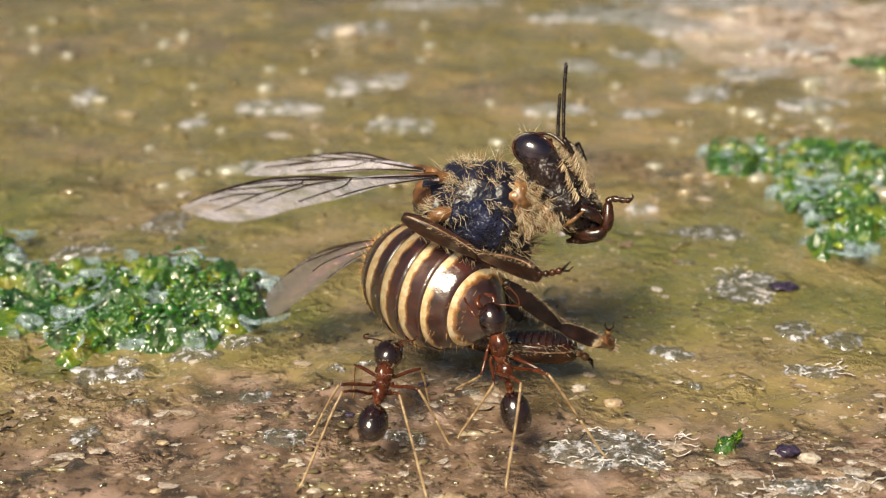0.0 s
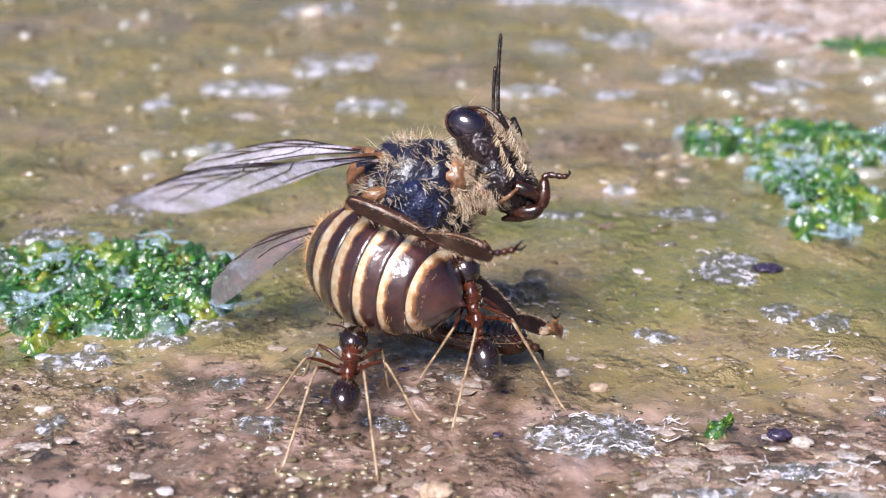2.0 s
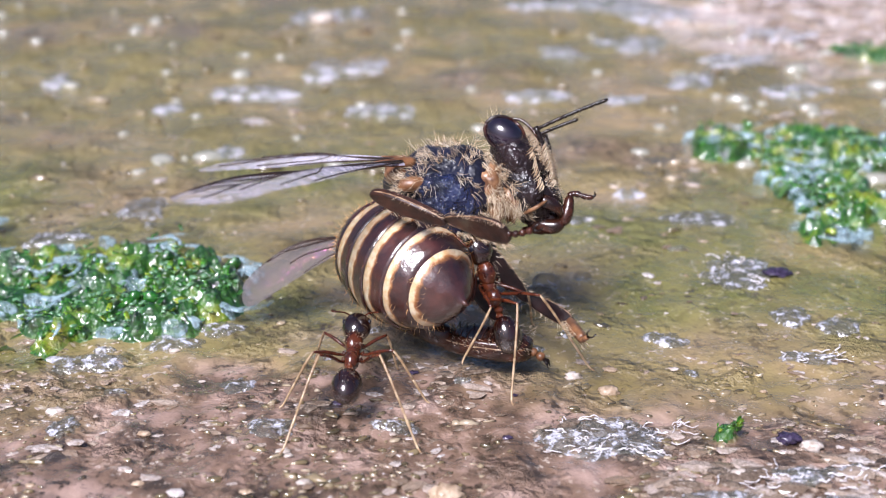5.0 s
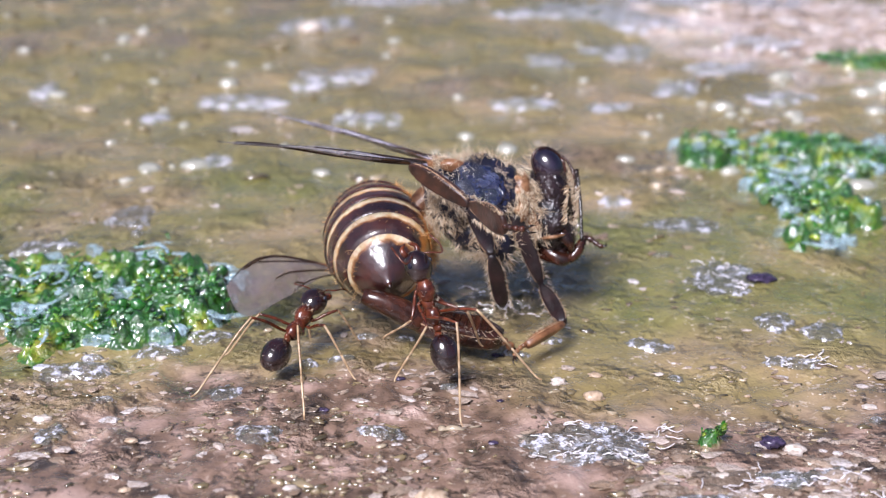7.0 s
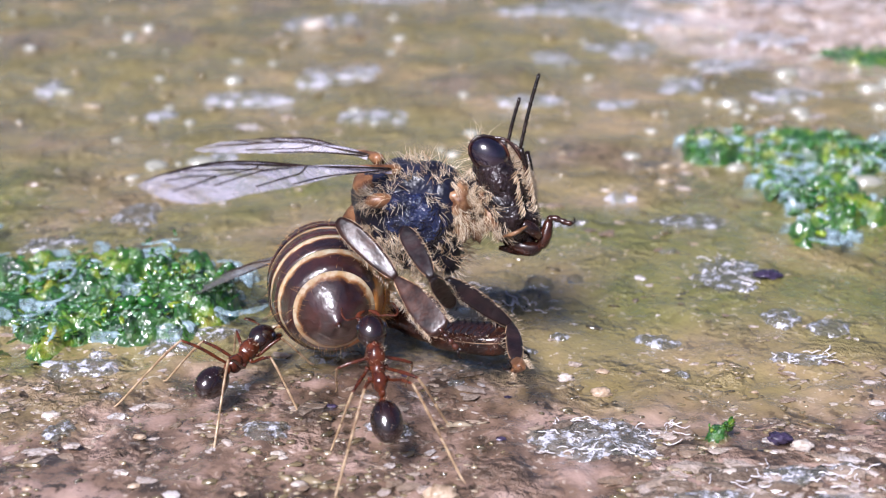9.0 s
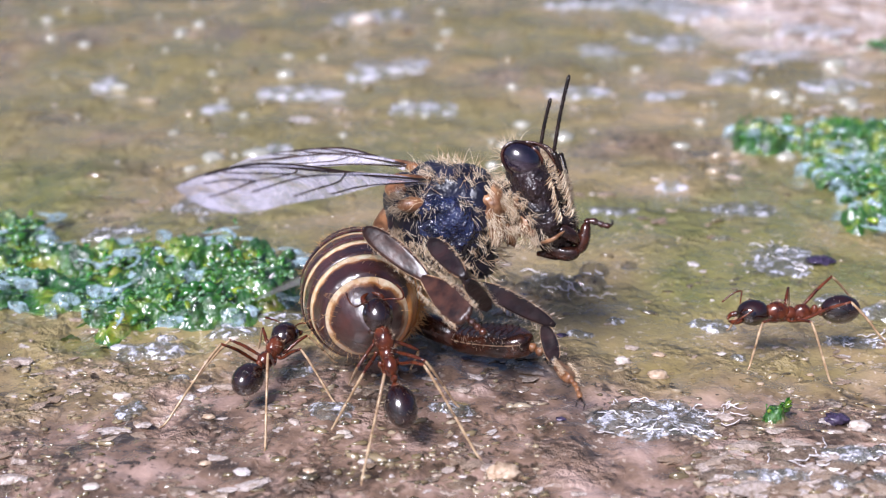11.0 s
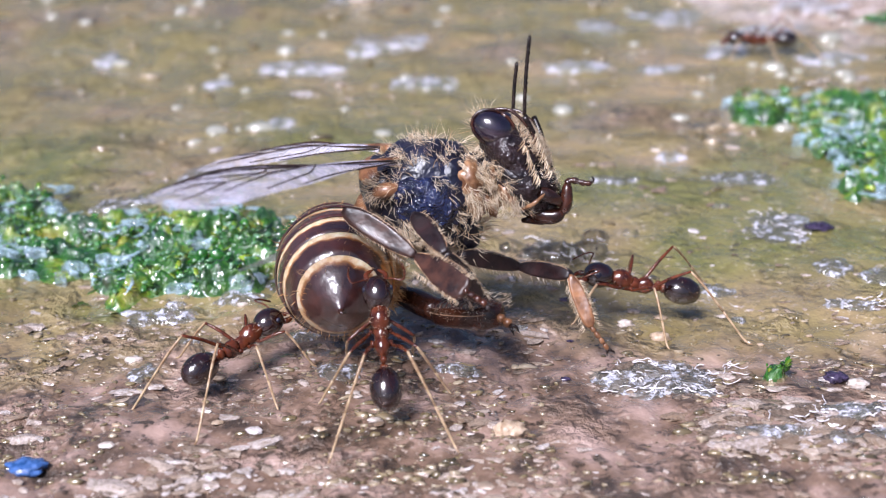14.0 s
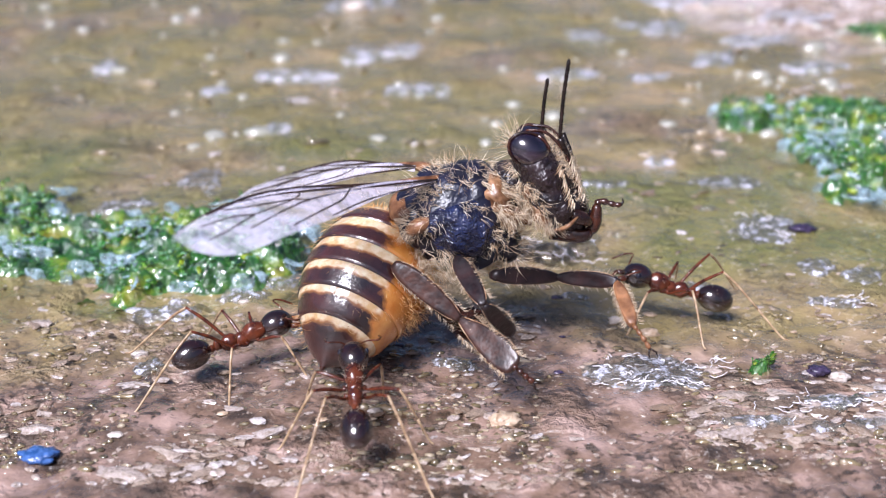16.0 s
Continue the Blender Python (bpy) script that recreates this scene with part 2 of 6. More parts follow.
def lathe(rings, n=32):
    """Closed surface through rings of (centre, right, up) vectors; the ends are capped by a point when the ring is small."""
    verts, faces = [], []
    for c, r, u in rings:
        for k in range(n):
            a = 2 * math.pi * k / n
            verts.append(tuple(Vector(c) + Vector(r) * math.cos(a) + Vector(u) * math.sin(a)))
    for i in range(len(rings) - 1):
        for k in range(n):
            a, b = i * n + k, i * n + (k + 1) % n
            faces.append((a, b, b + n, a + n))
    faces.append(tuple(range(n))[::-1])
    faces.append(tuple(range((len(rings) - 1) * n, len(rings) * n)))
    return verts, faces


def join(*pieces):
    verts, faces = [], []
    for v, f in pieces:
        off = len(verts)
        verts += v
        faces += [tuple(i + off for i in p) for p in f]
    return verts, faces


def blob(c, radii, n=20, rings=14, rough=0.0, seed=0, turn=None):
    """An ellipsoid with a little unevenness."""
    turn = turn or Matrix.Identity(3)
    verts, faces = [], []
    for i in range(rings + 1):
        t = math.pi * (0.002 + 0.996 * i / rings)
        for k in range(n):
            a = 2 * math.pi * k / n
            d = Vector((math.cos(t), math.sin(t) * math.cos(a), math.sin(t) * math.sin(a)))
            s = 1 + rough * noise.noise(d * 2.3 + Vector((seed * 7.1, 0, 0)))
            verts.append(tuple(Vector(c) + turn @ Vector((d.x * radii[0] * s, d.y * radii[1] * s, d.z * radii[2] * s))))
    for i in range(rings):
        for k in range(n):
            a, b = i * n + k, i * n + (k + 1) % n
            faces.append((a, a + n, b + n, b))
    faces.append(tuple(range(n)))
    faces.append(tuple(range(rings * n, rings * n + n))[::-1])
    return verts, faces


def tube(points, radii, n=8):
    """A tapered tube along points; radii may be (wide, thick) pairs."""
    pts = [Vector(p) for p in points]
    rings = []
    side = None
    for i, p in enumerate(pts):
        d = (pts[min(i + 1, len(pts) - 1)] - pts[max(i - 1, 0)]).normalized()
        if side is None:
            side = d.cross(Vector((0, 1, 0)))
            if side.length < 0.05:
                side = d.cross(Vector((1, 0, 0)))
        side = (side - d * side.dot(d)).normalized()
        up = side.cross(d)
        r = radii[i] if isinstance(radii[i], tuple) else (radii[i], radii[i])
        rings.append((p, side * r[0], up * r[1]))
    return lathe(rings, n)


def spline(points, steps=4):
    """Catmull-Rom through the points."""
    p = [Vector(q) for q in points]
    p = [2 * p[0] - p[1], *p, 2 * p[-1] - p[-2]]
    out = []
    for i in range(1, len(p) - 2):
        for k in range(steps):
            t = k / steps
            a, b, c, d = p[i - 1:i + 3]
            out.append(0.5 * (2 * b + (c - a) * t + (2 * a - 5 * b + 4 * c - d) * t * t + (3 * b - a - 3 * c + d) * t ** 3))
    return out + [p[-2]]


def hairs(roots, length, width, rng, droop=0.3):
    """Thin bent three-sided hairs. roots: pairs of place and way."""
    verts, faces = [], []
    for place, way in roots:
        way = Vector(way).normalized()
        side = way.cross(Vector((rng.uniform(-1, 1), rng.uniform(-1, 1), rng.uniform(-1, 1)))).normalized()
        other = way.cross(side)
        ln = length * rng.uniform(0.5, 1.25)
        bend = (side * rng.uniform(-1, 1) + other * rng.uniform(-1, 1)) * droop * ln
        k = len(verts)
        for f, w in ((0.0, 1.0), (0.55, 0.75)):
            c = Vector(place) + way * ln * f + bend * f * f
            for j in range(3):
                a = 2.094 * j
                verts.append(tuple(c + (side * math.cos(a) + other * math.sin(a)) * width * w))
        verts.append(tuple(Vector(place) + way * ln + bend))
        for j in range(3):
            n = (j + 1) % 3
            faces.append((k + j, k + n, k + 3 + n, k + 3 + j))
            faces.append((k + 3 + j, k + 3 + n, k + 6))
    return verts, faces


def clumps(roots, length, width, rng, flow=(0, 0, 0), per=7, spread=0.07):
    """Damp tufts: several bent hairs that start side by side and meet towards one tip."""
    verts, faces = [], []
    for place, way in roots:
        way = (Vector(way).normalized() + Vector(flow)).normalized()
        side = way.cross(Vector((rng.uniform(-1, 1), rng.uniform(-1, 1), rng.uniform(-1, 1)))).normalized()
        other = way.cross(side)
        ln = length * rng.uniform(0.55, 1.3)
        curl = side * rng.uniform(0.2, 0.9) * ln
        for _ in range(rng.randint(max(2, per - 3), per + 2)):
            start = Vector(place) + (side * rng.gauss(0, 1) + other * rng.gauss(0, 1)) * spread
            tip = Vector(place) + way * ln * rng.uniform(0.75, 1.1) + curl * rng.uniform(0.3, 1.3) + (side * rng.gauss(0, 1) + other * rng.gauss(0, 1)) * spread * 1.3
            mid = start * 0.45 + tip * 0.55 - curl * 0.35 + way * 0.12 * ln
            k = len(verts)
            for f, w in ((0.0, 0.8), (0.4, 0.8), (0.75, 0.6)):
                c = start * (1 - f) ** 2 + mid * 2 * f * (1 - f) + tip * f * f
                for j in range(3):
                    a = 2.094 * j
                    verts.append(tuple(c + (side * math.cos(a) + other * math.sin(a)) * width * w))
            verts.append(tuple(tip))
            for j in range(3):
                n = (j + 1) % 3
                for i in (0, 3):
                    faces.append((k + i + j, k + i + n, k + i + 3 + n, k + i + 3 + j))
                faces.append((k + 6 + j, k + 6 + n, k + 9))
    return verts, faces


# ---- ground ----
LATTICES = {}


def lattice(seed, n=256):
    if seed not in LATTICES:
        LATTICES[seed] = np.random.RandomState(seed).rand(n, n)
    return LATTICES[seed]


def value_noise(x, y, size, seed, octaves=4, gain=0.5):
    """Smooth noise, -1 to 1, with features of that size in millimetres."""
    total, amp, norm, lat = 0 * x, 1.0, 0.0, lattice(seed)
    for o in range(octaves):
        u, v = x / size * 2 ** o + 37.7 * o + 80, y / size * 2 ** o + 11.3 * o + 80
        iu, iv = np.floor(u).astype(int), np.floor(v).astype(int)
        fu, fv = u - iu, v - iv
        fu, fv = fu * fu * (3 - 2 * fu), fv * fv * (3 - 2 * fv)
        g = lambda a, b: lat[(iu + a) % 256, (iv + b) % 256]
        total = total + amp * ((g(0, 0) * (1 - fu) + g(1, 0) * fu) * (1 - fv) + (g(0, 1) * (1 - fu) + g(1, 1) * fu) * fv)
        norm += amp
        amp *= gain
    return total / norm * 2 - 1


def patch(x, y, cx, cy, rx, ry, seed, ragged=0.5):
    """A soft ragged patch: 1 inside, 0 outside."""
    d = np.sqrt(((x - cx) / rx) ** 2 + ((y - cy) / ry) ** 2) + ragged * value_noise(x, y, 3.0, seed, 3)
    return np.clip((1.15 - d) / 0.4, 0, 1)


# moss beds: centre x, y and half sizes in millimetres
MOSS_BEDS = ((-12.6, -3.6, 4.6, 3.4), (-9.2, -4.6, 3.0, 2.2), (-17.2, -1.0, 1.6, 3.6), (13.6, 3.6, 2.2, 4.2), (15.6, 8.6, 3.2, 3.4), (11.2, 10.4, 1.3, 1.6), (6.95, -12.2, 0.3, 0.25), (22.5, 25.0, 2.4, 2.0))


def moss_mask(x, y):
    total = 0 * x
    for k, (cx, cy, rx, ry) in enumerate(MOSS_BEDS):
        total = np.maximum(total, patch(x, y, cx, cy, rx, ry, 40 + k, 0.95))
    return total


def height(x, y):
    h = 0.35 * value_noise(x, y, 9, 1, 3) + 0.10 * value_noise(x, y, 1.6, 2, 3)
    rough = np.clip((-5.5 - y + 2.5 * value_noise(x, y, 5, 3, 2)) / 3, 0.25, 1)
    h = h + rough * (0.17 * value_noise(x, y, 0.8, 4, 3) + 0.06 * np.abs(value_noise(x, y, 0.35, 5, 2)))
    return h + 0.15 * moss_mask(x, y) - 0.12


def height_at(x, y):
    return float(height(np.array([float(x)]), np.array([float(y)]))[0])


def make_ground():
    """One sheet: a fine middle and coarse skirts that reach far out."""
    fx = np.concatenate([np.array([-4e6, -4e5, -4e4, -4000, -600, -150, -70, -45]), np.arange(-32, 34.01, 0.14), np.array([47, 72, 150, 600, 4000, 4e4, 4e5, 4e6])])
    fy = np.concatenate([np.array([-4e6, -4e5, -4e4, -4000, -600, -150, -60, -30]), np.arange(-18, 6, 0.12), np.arange(6, 46, 0.2), np.array([60, 90, 150, 600, 4000, 4e4, 4e5, 4e6])])
    x, y = np.meshgrid(fx, fy, indexing="ij")
    far = np.clip((np.maximum(np.abs(x), np.abs(y)) - 50) / 60, 0, 1)
    z = height(x, y) * (1 - far)
    verts = np.stack([x, y, z], -1).reshape(-1, 3) * MM
    nx, ny = len(fx), len(fy)
    i, j = np.meshgrid(np.arange(nx - 1), np.arange(ny - 1), indexing="ij")
    a = (i * ny + j).ravel()
    quads = np.stack([a, a + ny, a + ny + 1, a + 1], -1)
    me = bpy.data.meshes.new("ground")
    me.vertices.add(len(verts))
    me.vertices.foreach_set("co", verts.ravel())
    me.loops.add(quads.size)
    me.loops.foreach_set("vertex_index", quads.ravel())
    me.polygons.add(len(quads))
    me.polygons.foreach_set("loop_start", np.arange(0, quads.size, 4))
    me.polygons.foreach_set("use_smooth", np.ones(len(quads), bool))
    brown = np.clip((-8.2 - y + 5.0 * value_noise(x, y, 5, 11, 4)) / 3, 0, 1)
    brown = np.maximum(brown, 0.6 * np.clip(value_noise(x, y, 5, 12, 3) * 3 - 0.6, 0, 1))
    green = np.clip(moss_mask(x, y) * 1.2, 0, 1)
    green = np.maximum(green, 0.8 * np.clip((value_noise(x, y, 6, 13, 3) + 0.35) * 2, 0, 1) * np.clip((y + 8) / 3, 0, 1) * np.clip((14 - y) / 8, 0.35, 1))
    pink = patch(x, y, 21, 33, 9, 11, 14, 0.6)
    for key, values in (("brown", brown), ("green", green), ("pink", pink)):
        me.attributes.new(key, "FLOAT", "POINT").data.foreach_set("value", values.ravel())
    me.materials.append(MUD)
    me.update()
    me.validate()
    return tagged(new("ground", me), "wet olive-brown mud with a thin film of water", "ground", kind="structure")


make_ground()


# ---- the bee: body axes x to the head, z to the back, y to its left ----
def pairs_on(c, radii, count, rng, keep, lie=0.4):
    """Roots and ways for hairs on an ellipsoid, where keep(d) holds."""
    out = []
    while len(out) < count:
        d = Vector((rng.gauss(0, 1), rng.gauss(0, 1), rng.gauss(0, 1))).normalized()
        if keep(d):
            p = Vector(c) + Vector((d.x * radii[0], d.y * radii[1], d.z * radii[2]))
            way = Vector((d.x / radii[0], d.y / radii[1], d.z / radii[2])).normalized() + Vector((rng.uniform(-lie, lie), rng.uniform(-lie, lie), rng.uniform(-lie, lie)))
            out.append((p, way))
    return out


def bee_thorax(bee):
    rng = random.Random(3)
    thorax = part("thorax", mesh_of("thorax", *blob((0, 0, 0), (1.45, 1.3, 1.4), 40, 28, 0.14, 1), BLACK), bee, "blue-black thorax with a pale fur collar")
    part("prothorax", mesh_of("prothorax", *blob((0.75, 0, 0.1), (0.75, 1.1, 1.05), 24, 16, 0.12, 2), BLACK), thorax)
    part("propodeum", mesh_of("propodeum", *blob((-0.95, 0, 0.25), (0.75, 1.05, 0.95), 24, 16, 0.12, 3), BLACK), thorax)
    part("coxal_plate", mesh_of("coxal_plate", *blob((0.1, -0.25, -1.1), (0.85, 0.8, 0.55), 24, 16, 0.2, 4), BLACK), thorax)
    part("breast", mesh_of("breast", *blob((0.75, -0.2, -1.2), (0.5, 0.65, 0.7), 20, 14, 0.15, 17), BLACK), thorax)
    waist = part("waist", mesh_of("waist", *tube(spline([(-1.2, 0, 0.1), (-1.7, 0, -0.3), (-1.9, 0, -0.9)], 3), [.5, .46, .42, .38, .34, .3, .26], 12), TAN), thorax, "narrow tan waist")
    part("side_plate", mesh_of("side_plate", *join(blob((0.08, -1.02, -0.02), (0.82, 0.48, 0.86), 40, 28, 0.22, 5), blob((-0.35, -1.0, 0.55), (0.55, 0.4, 0.36), 24, 16, 0.2, 6)), PLATE), thorax, "wrinkled glossy blue-black side plate")
    part("scutellum", mesh_of("scutellum", *blob((-1.15, 0, 0.85), (0.45, 0.8, 0.3), 24, 12, 0.1, 7), TAN), thorax, "brown scutellum")
    part("tegula", mesh_of("tegula", *blob((-0.85, -1.15, 0.75), (0.4, 0.22, 0.2), 16, 10, 0.1, 8), TAN), thorax, "tan wing hinge scale")
    part("collar", mesh_of("collar", *join(blob((1.2, -0.5, 0.3), (0.36, 0.52, 0.5), 20, 12, 0.5, 9), blob((1.3, -0.7, -0.3), (0.24, 0.34, 0.5), 16, 10, 0.5, 19)), CREAM), thorax, "cream-tan neck lobe")
    part("neck_lobe", mesh_of("neck_lobe", *blob((1.6, -0.45, -0.45), (0.3, 0.3, 0.42), 22, 14, 0.7, 29), CREAM), thorax, "cream-tan neck lobe")
    part("neck", mesh_of("neck", *blob((1.5, 0, 0.0), (0.8, 0.7, 0.75), 20, 14, 0.15, 31), FACE), thorax)
    tufts = lambda d: noise.noise(d * 2.6 + Vector((4.2, 0, 0))) > -0.08
    top = pairs_on((0, 0, 0), (1.43, 1.28, 1.38), 80, rng, lambda d: (d.z > 0.6 or d.x < -0.75) and d.y < 0.7 and tufts(d), 0.8)
    top += pairs_on((-0.85, -0.9, 0.7), (0.5, 0.35, 0.3), 60, rng, lambda d: d.y < 0.3, 0.9)
    neck = pairs_on((0.8, 0, 0.1), (0.75, 1.1, 1.05), 70, rng, lambda d: d.x > 0.3 and d.z > -0.4, 0.8)
    neck += pairs_on((1.4, -0.35, 0.0), (0.42, 0.75, 0.7), 70, rng, lambda d: d.y < 0.2 and d.z > -0.5, 0.9)
    low = pairs_on((0.1, -0.25, -1.1), (0.85, 0.8, 0.55), 70, rng, lambda d: d.z < 0.4, 1.0)
    low += pairs_on((-0.75, -0.6, -0.45), (0.75, 0.7, 0.75), 170, rng, lambda d: d.y < -0.1 and tufts(d * 1.7), 1.0)
    rim = pairs_on((0.08, -1.02, -0.02), (0.84, 0.5, 0.88), 46, rng, lambda d: d.y < 0 and abs(d.x) + abs(d.z) > 1.1, 1.0)
    tagged(part("fur", mesh_of("fur", *join(clumps(top, 0.28, 0.0075, rng, (-0.8, 0, 0.0), 6, 0.06), clumps(low, 0.30, 0.0075, rng, (0.3, 0, -1.2)), clumps(rim, 0.3, 0.008, rng, (0.2, 0, -0.9), 4)), PALE_HAIR), thorax, "pale golden damp matted fur"), kind="stuff")
    tagged(part("neck_fur", mesh_of("neck_fur", *clumps(neck, 0.40, 0.008, rng, (0.4, 0, -1.5), 7, 0.06), PALE_HAIR), thorax, "long cream fur round the neck"), kind="stuff")
    back = pairs_on((0, 0, 0), (1.45, 1.3, 1.4), 60, rng, lambda d: d.z > 0.6, 0.7)
    tagged(part("back_bristles", mesh_of("back_bristles", *hairs(back, 0.5, 0.009, rng, 0.5), PALE_HAIR), thorax, "long pale back bristles"), kind="stuff")
    fringe = pairs_on((0.75, -0.2, -1.2), (0.52, 0.67, 0.72), 260, rng, lambda d: d.z < 0.5)
    tagged(part("breast_fringe", mesh_of("breast_fringe", *hairs(fringe, 0.5, 0.011, rng, 0.6), PALE_HAIR), thorax, "pale breast fringe"), kind="stuff")


def bee_head(bee):
    """Head space: x out of the face, z up to the crown."""
    rng = random.Random(5)
    core = join(blob((0.12, 0, 0.5), (0.76, 1.2, 1.15), 36, 24, 0.08, 11), blob((-0.1, 0, -0.4), (0.72, 1.0, 0.95), 32, 20, 0.12, 12), blob((-0.35, 0, 0.2), (0.55, 0.8, 0.85), 24, 14, 0.08, 13))
    head = part("head", mesh_of("head", *core, FACE), bee, "blue-black head with pale face hair")
    head.scale = (0.95, 0.95, 0.95)
    flagella = []
    for s in (-1, 1):
        tilt = Euler((-s * 0.3, -0.46, 0)).to_matrix()
        part("eye", mesh_of("eye", *blob((0.22, s * 0.86, 1.26), (0.43, 0.42, 0.58), 32, 24, 0.0, 0, tilt), EYE), head, "large glossy dark compound eye")
        part("eye_rim", mesh_of("eye_rim", *tube([Vector((0.22, s * 0.9, 1.26)) + tilt @ Vector((0.46 * math.cos(k * 0.3927), 0, 0.61 * math.sin(k * 0.3927))) for k in range(17)], [0.045] * 17, 6), RUST), head, "brown eye rim")
        root = Vector((0.72, s * 0.3, 0.0))
        part("scape", mesh_of("scape", *tube(spline([root, (0.95, s * 0.5, 0.55), (1.05, s * 0.62, 1.05)], 4), [.085, .09, .09, .09, .085, .08, .08, .08, .085], 10), DARK), head, "dark antenna base")
        long = 2.15 if s < 0 else 1.65
        feeler = part("antenna", mesh_of("antenna", *tube([Vector((k / 22 * long, 0, 0.03 * math.sin(k * 0.14))) for k in range(23)], [0.05 + 0.008 * (k % 2) if 0 < k < 22 else 0.03 for k in range(23)], 10), DARK), head, "straight ringed black antenna")
        flagella.append((feeler, (1.05, s * 0.62, 1.05) if s < 0 else (0.5, 0.62, 1.3)))
        part("mandible", mesh_of("mandible", *tube(spline([(0.15, s * 0.6, -0.85), (0.38, s * 0.5, -1.2), (0.38, s * 0.12, -1.5)]), [0.2, 0.21, 0.2, 0.19, 0.17, 0.15, 0.12, 0.09, 0.05], 10), RUST), head, "brown mandible")
        part("cheek", mesh_of("cheek", *blob((-0.05, s * 0.8, -0.1), (0.55, 0.3, 0.8), 28, 18, 0.2, 15), FACE), head, "wrinkled glossy black cheek")
        part("cheek_fold", mesh_of("cheek_fold", *tube(spline([(-0.5, s * 0.72, -0.95), (-0.1, s * 0.95, -1.05), (0.3, s * 0.78, -1.0)], 4), [.03, .05, .06, .06, .06, .06, .05, .04, .02], 8), CREAM), head, "cream fold under the cheek")
        part("face_ridge", mesh_of("face_ridge", *tube(spline([(0.4, s * 0.62, 1.75), (0.82, s * 0.6, 1.4), (0.95, s * 0.55, 0.7), (0.8, s * 0.5, 0.0), (0.62, s * 0.4, -0.55)], 4), [.03] + [.045] * 15 + [.02], 8), RUST), head, "brown ridge along the face")
    comb = []
    for off, ya, yb in ((0.02, -0.52, -0.62), (-0.30, -0.84, -0.93)):
        for k in range(44):
            u = (k + rng.uniform(-0.6, 0.6)) / 44
            comb.append(((0.72 + 0.3 * u + off + rng.uniform(-0.03, 0.03), ya + (yb - ya) * u - 0.06, 1.15 * u - 0.65), (-0.75 + rng.uniform(-0.3, 0.3), -0.6, -0.65 + rng.uniform(-0.3, 0.3))))
    part("cheek_lobe", mesh_of("cheek_lobe", *join(blob((-0.5, -0.72, -0.35), (0.26, 0.26, 0.42), 20, 14, 0.4, 71), blob((-0.42, -0.8, 0.15), (0.2, 0.2, 0.3), 18, 12, 0.4, 72)), CREAM), head, "cream-tan lobes behind the cheek")
    ruff = pairs_on((-0.38, -0.62, -0.1), (0.4, 0.45, 0.85), 55, rng, lambda d: d.y < 0.1 and d.x < 0.45, 0.7)
    tagged(part("cheek_ruff", mesh_of("cheek_ruff", *clumps(ruff, 0.36, 0.008, rng, (0.1, -0.2, -0.9), 7, 0.06), PALE_HAIR), head, "cream ruff of curled hair behind the cheek"), kind="stuff")
    tagged(part("face_comb", mesh_of("face_comb", *hairs(comb, 0.30, 0.016, rng, 0.15), PALE_HAIR), head, "pale combs of hair along the face"), kind="stuff")
    part("face_shield", mesh_of("face_shield", *blob((0.48, 0, -0.55), (0.2, 0.55, 0.6), 20, 12, 0.08, 14), FACE), head, "dark clypeus")
    part("tongue", mesh_of("tongue", *tube(spline([(0.15, 0, -1.2), (-0.2, 0, -1.45), (-0.8, 0, -1.15)]), [0.26, 0.25, 0.24, 0.22, 0.2, 0.18, 0.14, 0.1, 0.06], 10), RUST), head, "folded brown tongue")
    fur = pairs_on((0.12, 0, 0.5), (0.78, 1.2, 1.15), 1500, rng, lambda d: d.x > 0.70 and d.z < 0.8, 0.7)
    fur += pairs_on((-0.1, 0, -0.4), (0.74, 1.02, 0.97), 350, rng, lambda d: d.x > 0.78, 0.8)
    tagged(part("face_hair", mesh_of("face_hair", *hairs(fur, 0.18, 0.008, rng, 0.5), PALE_HAIR), head, "short dense pale face hair"), kind="stuff")
    nape = pairs_on((-0.1, 0, 0.35), (0.62, 1.15, 1.2), 70, rng, lambda d: d.x < -0.5 and d.z < 0.85, 0.9)
    tagged(part("nape_hair", mesh_of("nape_hair", *clumps(nape, 0.36, 0.0075, rng, (-0.2, 0, -0.5), 7), PALE_HAIR), head, "curly pale hair behind the eyes"), kind="stuff")
    crown = pairs_on((0.0, 0, 0.7), (0.6, 0.9, 1.05), 46, rng, lambda d: d.z > 0.7 and d.x < 0.2)
    tagged(part("crown_hair", mesh_of("crown_hair", *hairs(crown, 0.75, 0.009, rng, 0.8), PALE_HAIR), head, "long pale crown bristles"), kind="stuff")
    return head, flagella


ABDOMEN = ((2.8, 0.3), (2.62, 0.8), (2.25, 1.22), (1.8, 1.5), (1.3, 1.66), (0.65, 1.76), (0.0, 1.74), (-0.65, 1.58), (-1.2, 1.3), (-1.7, 0.92), (-2.1, 0.5), (-2.32, 0.12))


def abdomen_radius(s):
    for (a, ra), (b, rb) in zip(ABDOMEN, ABDOMEN[1:]):
        if a >= s >= b:
            f = (a - s) / (a - b)
            return ra + (rb - ra) * f
    return 0.12


